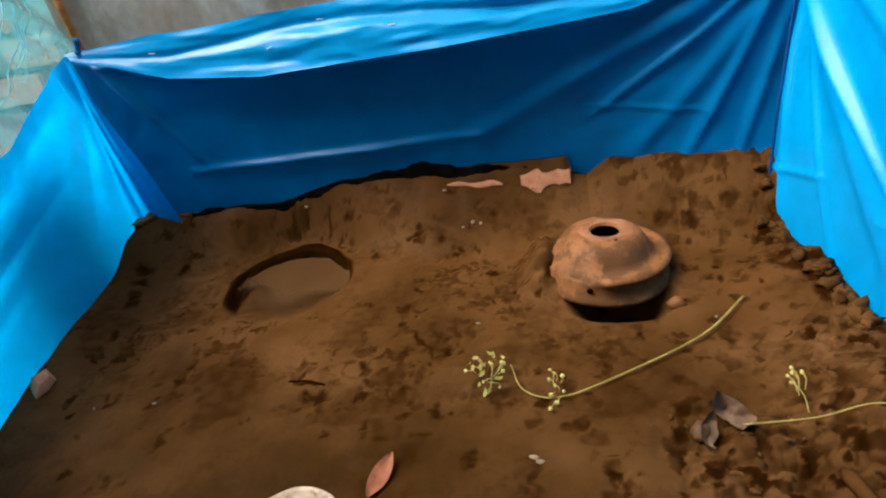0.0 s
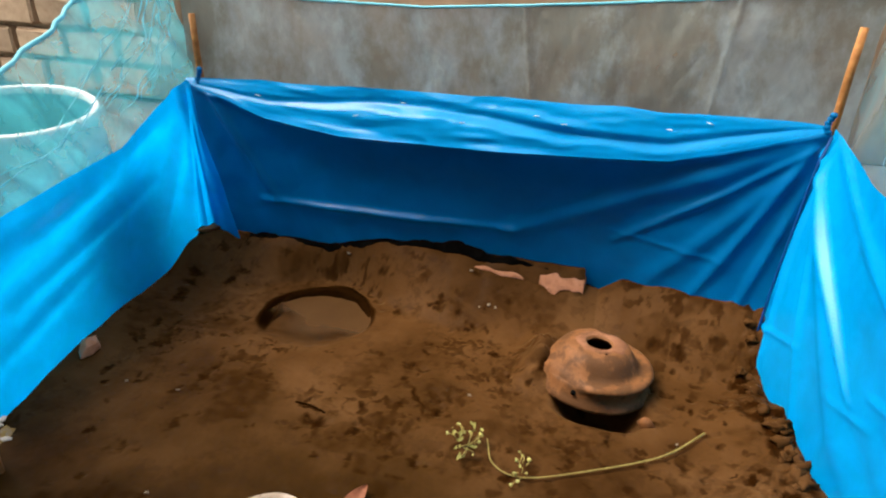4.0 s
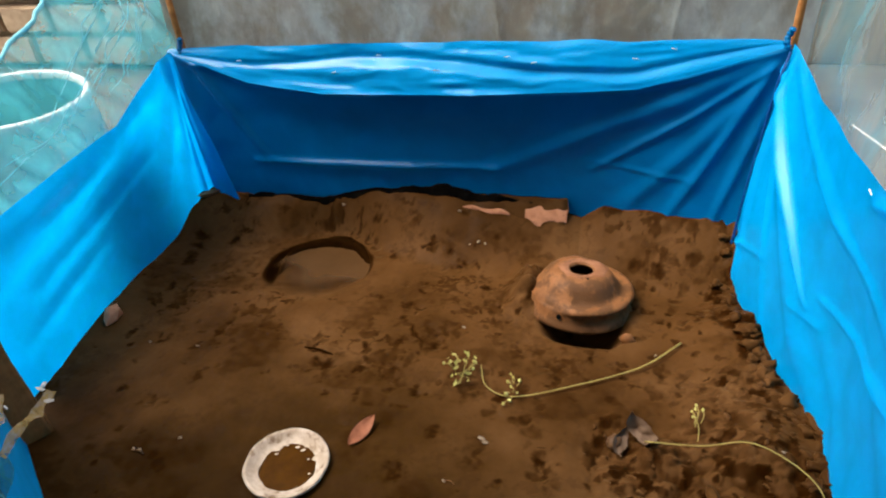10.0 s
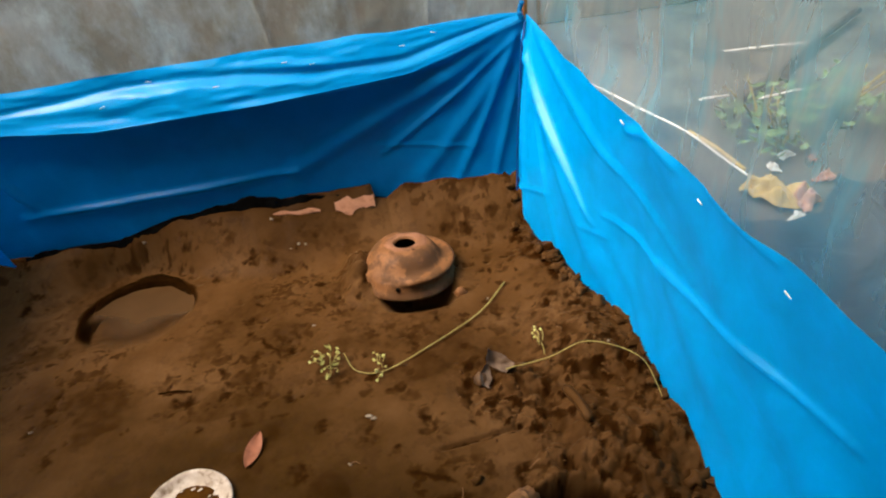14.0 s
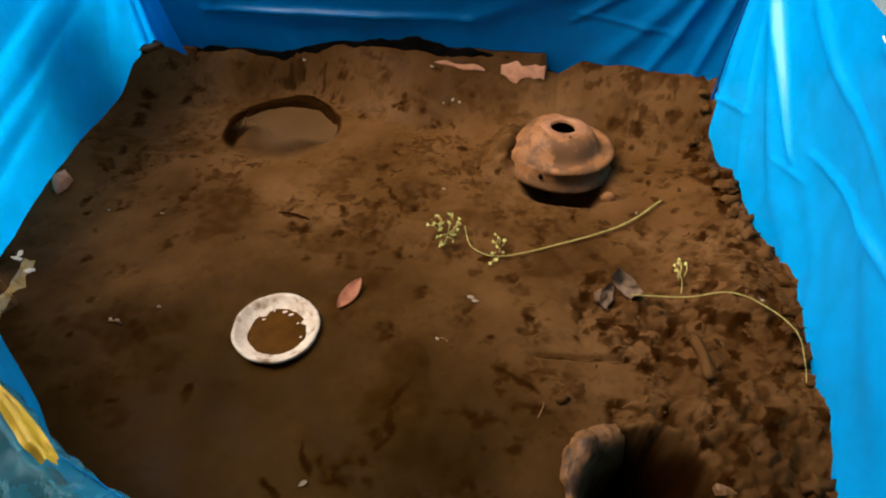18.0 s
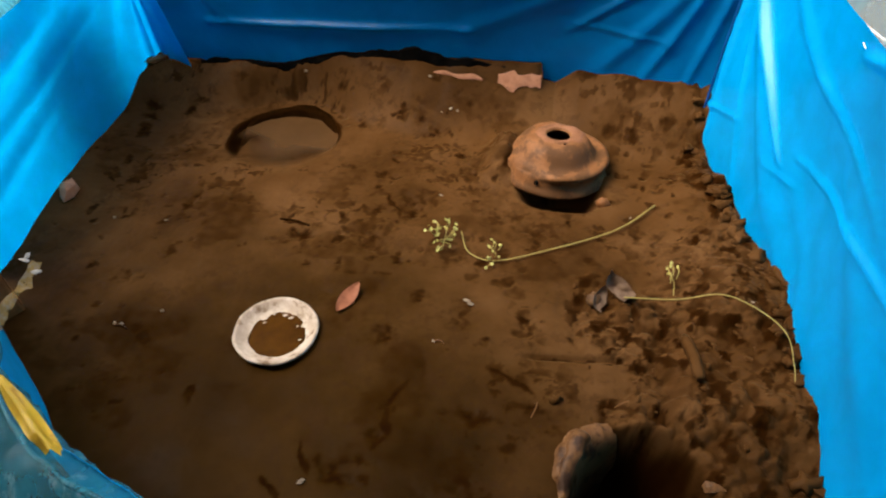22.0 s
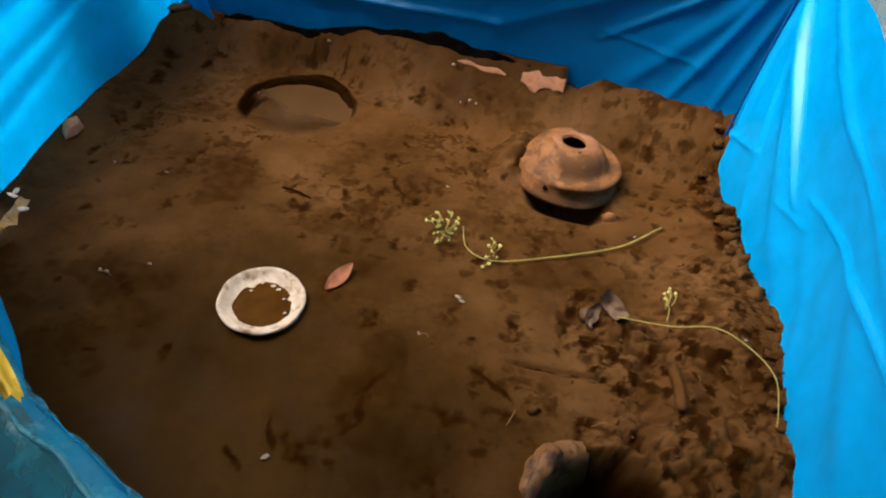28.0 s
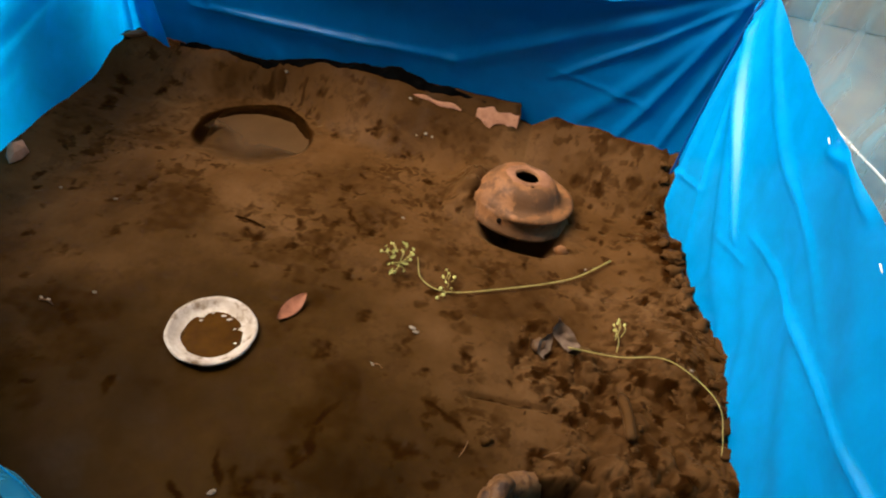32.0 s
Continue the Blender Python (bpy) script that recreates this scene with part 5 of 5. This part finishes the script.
# ragged black strip along the back sheet's foot; its ends paint the shaded gap
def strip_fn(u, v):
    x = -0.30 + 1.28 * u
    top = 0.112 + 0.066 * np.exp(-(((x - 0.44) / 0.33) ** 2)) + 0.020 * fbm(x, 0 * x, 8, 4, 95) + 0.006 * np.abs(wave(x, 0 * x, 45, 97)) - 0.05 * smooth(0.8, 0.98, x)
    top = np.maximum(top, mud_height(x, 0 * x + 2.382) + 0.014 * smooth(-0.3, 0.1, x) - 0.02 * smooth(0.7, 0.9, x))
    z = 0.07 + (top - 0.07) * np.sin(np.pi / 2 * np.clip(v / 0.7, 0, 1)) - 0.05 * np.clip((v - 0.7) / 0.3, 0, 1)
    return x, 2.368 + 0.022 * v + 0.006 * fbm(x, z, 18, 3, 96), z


tagged(sheet("black_strip", strip_fn, 160, 16, FLAT_BLACK), "ragged black strip between mud and tarpaulin, painting its shaded gap", "cloth")

# clods of the bank
rc = random.Random(3)
for k in range(48):
    y = rc.uniform(1.12, 2.26)
    x = np.interp(y, [1.1, 1.3, 1.5, 1.6, 1.7, 1.8, 2.0, 2.2], [1.425, 1.428, 1.445, 1.458, 1.437, 1.385, 1.352, 1.325]) - abs(rc.gauss(0, 0.022))
    stone("lump of wet brown mud on the bank", float(x), y, rc.uniform(0.008, 0.020), k * 1.3, MUD, (1.2, 0.9, 0.7), 0.10, "mud_clod", "clod", 1.1)

verts, faces = [], []
base = lump_mesh(1.0, 4, (1, 1, 0.7), 0.9, 1)
bv, bf = [v.co.copy() for v in base.verts], [[w.index for w in fc.verts] for fc in base.faces]
base.free()
for k in range(150):
    x, y = rc.uniform(0.88, 1.43), rc.uniform(0.95, 1.75)
    if (x - POT[0]) ** 2 + (y - POT[1]) ** 2 < 0.03 or (x - 0.327) ** 2 + (y - 1.342) ** 2 < 0.014 or (x - BASIN[0]) ** 2 + (y - BASIN[1]) ** 2 < 0.045 or (x - CROCK[0]) ** 2 + (y - CROCK[1]) ** 2 < 0.022:
        continue
    if churned(x, y) < 0.55:
        continue
    r = rc.uniform(0.003, 0.008)
    m = pose(*on_mud(x, y), 0, 0, rc.uniform(0, 360)) @ Matrix.Diagonal((r * 1.3, r * rc.uniform(0.6, 1), r * 0.5, 1))
    o = len(verts)
    verts += [m @ p for p in bv]
    faces += [[o + i for i in fc] for fc in bf]
tagged(mesh_object("mud_crumbs", verts, faces, MUD), "small crumbs of wet brown mud", "mud crumbs", kind="stuff")


# ---- wrappers and film at the near corner ----
def film_fn(u, v):
    """Over the near wall's edge: v 0 hangs a little inside, v 1 far down outside."""
    x, y, top = along(NEAR, u * 0.78)
    w = v * 1.15 - 0.15
    calm = smooth(0.42, 0.60, u)
    lift = 0.075 - 0.065 * calm + 0.03 * (1 - 0.8 * calm) * wave(u * 5, 0 * u, 1.0, 84)
    z = top + lift * np.exp(-((w / 0.2) ** 2)) - 0.44 * np.clip(w, 0, 1) ** 1.2 - (0.03 + 0.10 * (1 - calm)) * np.clip(-w, 0, 1) / 0.15
    rough = 0.03 * (1 - 0.75 * calm)
    off = -0.022 + 0.008 * (1 - calm) - (0.10 + 0.24 * smooth(0.0, 0.35, u)) * np.clip(w, -0.1, 1) + rough * fbm(u * 7, v * 2, 2.0, 3, 83)
    z = z + 0.7 * rough * fbm(u * 7, v * 4, 2.0, 3, 82)
    return x + 0.50 * off, y + 0.86 * off, z


drape = thing("teal_film", (0, 0, 0), "crumpled translucent teal plastic film draped over the near wall", "plastic film")
sheet("crumpled_end", lambda u, v: film_fn(u * 0.46, v), 80, 60, WRAP, drape)
sheet("draped_length", lambda u, v: film_fn(0.44 + u * 0.56, v * 0.98 + 0.01), 80, 60, WRAP, drape)
crest = [film_fn(np.array(k / 50), np.array(0.13)) for k in range(51)]
tube("rolled_edge", [(float(p[0]), float(p[1]), float(p[2]) + 0.002) for p in crest], [0.003 + 0.002 * abs(math.sin(k * 0.8)) for k in range(51)], WRAP, drape, "twisted edge of the film", 6)


def scrap(name, label, pts, width, mat, category):
    line = arc(pts, 14)
    verts, faces = [], []
    for i, p in enumerate(line):
        d = Vector(line[min(i + 1, len(line) - 1)]) - Vector(line[max(i - 1, 0)])
        s = d.cross(Vector((0.5, 0.4, 0.76))).normalized()
        w = width * (1 - 0.5 * abs(i / len(line) - 0.4)) * (1 + 0.3 * wave(i, 0, 0.9, 3))
        for k in (-1, -0.3, 0.4, 1):
            q = Vector(p) + s * w * k + Vector((0, 0, 0.006 * wave(i, k, 0.8, 2)))
            verts.append(q)
    for i in range(len(line) - 1):
        for k in range(3):
            faces.append((i * 4 + k, i * 4 + k + 1, i * 4 + k + 5, i * 4 + k + 4))
    return tagged(mesh_object(name, verts, faces, mat), label, category)


def wrapper(one, two, z):
    """A crumpled strip between two edge lines, with a notched end."""
    a, c = arc(one, 20), arc(two, 20)
    verts, faces, m = [], [], 7
    for i in range(len(a)):
        for k in range(m):
            s = k / (m - 1)
            p = a[i] * (1 - s) + c[i] * s
            short = 0.30 * abs(s - 0.35) * (i == len(a) - 1)
            verts.append((p[0] + 0.02 * short, p[1] - 0.02 * short, z + 0.012 * math.sin(math.pi * s) + 0.014 * float(wave(i * 0.5, k * 1.2, 0.7, 6)) - 0.012 * (s > 0.6)))
    for i in range(len(a) - 1):
        for k in range(m - 1):
            faces.append((i * m + k, i * m + k + 1, (i + 1) * m + k + 1, (i + 1) * m + k))
    return tagged(mesh_object("yellow_wrapper", verts, faces, YELLOW), "torn yellow plastic wrapper on the near wall", "wrapper")


wrapper([(0.206, 0.888, 0), (0.236, 0.858, 0), (0.290, 0.820, 0), (0.325, 0.803, 0)], [(0.210, 0.894, 0), (0.250, 0.873, 0), (0.314, 0.832, 0), (0.345, 0.806, 0)], 0.446)
wrapper([(0.510, 0.722, 0), (0.530, 0.690, 0), (0.57, 0.635, 0), (0.61, 0.60, 0)], [(0.514, 0.726, 0), (0.556, 0.702, 0), (0.62, 0.655, 0), (0.66, 0.61, 0)], 0.452)
packet = scrap("torn_packet", "torn yellowish clear packet caught on the near wall", [(0.150, 0.962, 0.452), (0.145, 1.00, 0.462), (0.138, 1.045, 0.456), (0.134, 1.085, 0.464)], 0.008, PACKET, "packet")
fork = scrap("torn_strip", "", [(0.148, 0.945, 0.455), (0.124, 0.975, 0.462), (0.090, 1.020, 0.460), (0.050, 1.062, 0.464)], 0.009, PACKET, "")
fork.parent = packet
for k, (x, y, z, r) in enumerate(((0.120, 1.078, 0.470, 0.006), (0.146, 1.064, 0.462, 0.005), (0.122, 1.086, 0.472, 0.005), (0.076, 1.046, 0.452, 0.006))):
    shred = part("torn_shred", lump_mesh(r, k + 2, (1.5, 0.7, 0.35), 0.6, 1), CLEARFILM, packet, "white torn shred", True)
    shred.matrix_world = pose(x, y, z, 20 * k, 15, 50 * k)


# ---- beyond the pen ----
def tub(label, x, y, rim, r, tilt, skin):
    ob = thing("plastic_tub", (x, y, 0.0), label, "tub", turn=(tilt, tilt, 0))
    h = rim
    lathe("wall", [(r * 0.72, 0), (r * 0.84, 0.10 * h), (r * 1.02, 0.45 * h), (r * 1.06, 0.65 * h), (r * 1.02, 0.85 * h), (r * 0.97, 0.96 * h), (r * 0.95, h), (r * 0.93, 0.96 * h)], skin, ob, sides=56)
    lathe("rim", [(r * 0.93, h - 0.012), (r * 0.93, h + 0.01), (r * 0.97, h + 0.016), (r * 1.01, h + 0.008), (r * 1.01, h - 0.016)], WHITE, ob, "rolled white rim", 56)
    lathe("lining", [(0.0005, 0.45 * h), (r * 0.9, 0.45 * h), (r * 0.94, 0.7 * h), (r * 0.925, h - 0.01)], TUBIN, ob, "teal inside", 48)
    return ob


tub("round white plastic tub standing behind the net", -0.85, 2.08, 0.575, 0.222, 4, TUBWALL)
tub("wide teal tub with a white rim behind the net", -1.42, 2.04, 0.45, 0.29, 3, TUBIN)


def block_wall():
    ob = thing("block_wall", (-4.0, 4.3, 0.0), "sunlit wall of sandy blocks with pale mortar", "wall", kind="structure")
    core = part("mortar", box_mesh(4.2, 0.16, 2.4, 0.01), MORTAR, ob, "pale rough mortar")
    core.matrix_local = pose(0, 0.03, 1.2)
    bm = box_mesh(0.37, 0.18, 0.17, 0.012, 0.01, 3, 2)
    me = bpy.data.meshes.new("block")
    bm.to_mesh(me)
    bm.free()
    me.materials.append(BLOCK)
    for row in range(9):
        for col in range(10):
            b = new("block", me)
            b.parent = ob
            b.matrix_local = pose(-1.95 + 0.41 * col + 0.2 * (row % 2), -0.045, 0.12 + 0.205 * row, 0, 0, 180 * ((row + col) % 2))
    return ob


block_wall()
tagged(part("plaster_wall", box_mesh(8.0, 0.2, 2.6, 0.02), PLASTER), "tan plastered wall beyond the net", "wall", kind="structure").matrix_world = pose(1.9, 4.5, 1.3)


# ---- beyond the right-hand net ----
tagged(tube("pale_rod", arc([(1.97, 3.45, 0.03), (2.09, 2.92, 0.03), (2.15, 2.60, 0.04), (2.175, 2.30, 0.03), (2.20, 2.05, 0.03)], 24), 0.0048, PALEROD), "long pale bent rod lying on the ground behind the net", "rod")
tagged(tube("wooden_pole", [(2.40, 2.74, 0.03), (3.0, 3.15, 0.05), (3.75, 3.66, 0.05)], 0.020, GREYWOOD), "dark wooden pole lying on the ground behind the net", "pole")
for a, c in (((2.81, 3.44), (3.31, 3.36)), ((2.38, 2.915), (2.54, 2.91)), ((2.61, 2.83), (2.95, 2.85))):
    tagged(tube("white_lath", [(*a, 0.02), ((a[0] + c[0]) / 2, (a[1] + c[1]) / 2, 0.024), (*c, 0.02)], 0.005, PALEROD), "thin white lath lying on dark ground", "lath", "white laths")
tagged(tube("brown_rod", arc([(2.185, 2.64, 0.02), (2.20, 2.46, 0.024), (2.205, 2.28, 0.02)], 12), 0.008, RAG), "short tan rod lying beside a pale rod", "rod")


def rag_mesh(size, flat, seed):
    """A small cloth thrown down: a wavy, torn sheet with sharp folds."""
    n, verts, faces = 26, [], []
    for j in range(n):
        for i in range(n):
            u, v = 2 * i / (n - 1) - 1, 2 * j / (n - 1) - 1
            w = 1 + 0.35 * float(fbm(u * 0.7, v * 0.7, 1.4, 3, seed))
            fold = abs(float(fbm(u + 0.4 * v, v, 1.3, 3, seed + 5)))
            verts.append((size * u * w, size * 0.7 * v * w, flat * (0.25 + fold) * (1.1 - 0.8 * max(abs(u), abs(v)) ** 2)))
    for j in range(n - 1):
        for i in range(n - 1):
            faces.append((j * n + i, j * n + i + 1, (j + 1) * n + i + 1, (j + 1) * n + i))
    return verts, faces


for name, label, x, y, size, flat, mat, turn in (
    ("yellow_rag", "crumpled yellow cloth rag on the ground", 2.19, 2.11, 0.095, 0.07, RAG, -55), ("pink_rag", "crumpled pinkish cloth scrap on the ground", 2.27, 2.03, 0.060, 0.05, PINKRAG, 20), ("pale_scrap", "pale torn paper scrap on the ground", 2.20, 1.955, 0.035, 0.02, CHALK, 40),
    ("pale_scrap", "small pale scrap beside the low plant", 2.42, 2.345, 0.030, 0.02, CHALK, 10), ("pale_scrap", "small pale scrap lying near the yellow rag", 2.32, 2.27, 0.030, 0.02, CHALK, 70), ("red_scrap", "small faded red scrap on dark ground", 2.44, 2.15, 0.035, 0.03, PINKRAG, 30), ("red_scrap", "small faded red scrap near the low plant", 2.49, 2.29, 0.022, 0.02, PINKRAG, 80)):
    rv, rfc = rag_mesh(size, flat, len(label) * 0.7)
    tagged(mesh_object(name, rv, rfc, mat), label, "rag").matrix_world = pose(x, y, 0.005, 0, 0, turn)


def cloth_fn(u, v):
    x, y = 1.80 + 0.85 * u, 1.2 + 0.78 * v
    return x + 0.10 * fbm(x, y, 3, 3, 92), y + 0.10 * fbm(x, y, 3, 3, 93), 0.03 + 0.05 * np.abs(fbm(x, y, 4, 3, 91))


tagged(sheet("blue_cloth", cloth_fn, 50, 50, BLUECLOTH), "dark blue crumpled cloth spread on the ground", "cloth")


def bush(x, y, r, n, seed):
    ob = thing("low_plant", (x, y, 0.0), "low dusty green plant growing behind the net", "plant")
    q = random.Random(seed)
    verts, faces = [], []
    for k in range(7):
        w = q.uniform(0, 6.28)
        tube("stalk", arc([(0, 0, 0), (0.4 * r * math.cos(w), 0.4 * r * math.sin(w), 0.12), (r * math.cos(w) * 0.8, r * math.sin(w) * 0.8, 0.2)], 6), 0.004, STEM, ob, sides=5)
    for k in range(n):
        w, d = q.uniform(0, 6.28), r * math.sqrt(q.random())
        lv, lf = blade(q.uniform(0.04, 0.09), q.uniform(0.007, 0.016), 0.4, 4)
        m = pose(d * math.cos(w), d * math.sin(w), 0.04 + q.random() * 0.22 * (1 - (d / r) ** 2), q.uniform(-40, 40), q.uniform(-40, 40), q.uniform(0, 360))
        o = len(verts)
        verts += [m @ Vector(p) for p in lv]
        faces += [tuple(o + i for i in fc) for fc in lf]
    mesh_object("leaves", verts, faces, FOLIAGE, ob)
    return ob


bush(2.45, 2.55, 0.20, 110, 1)
bush(2.78, 2.56, 0.18, 80, 2)
bush(2.40, 2.36, 0.10, 36, 3)
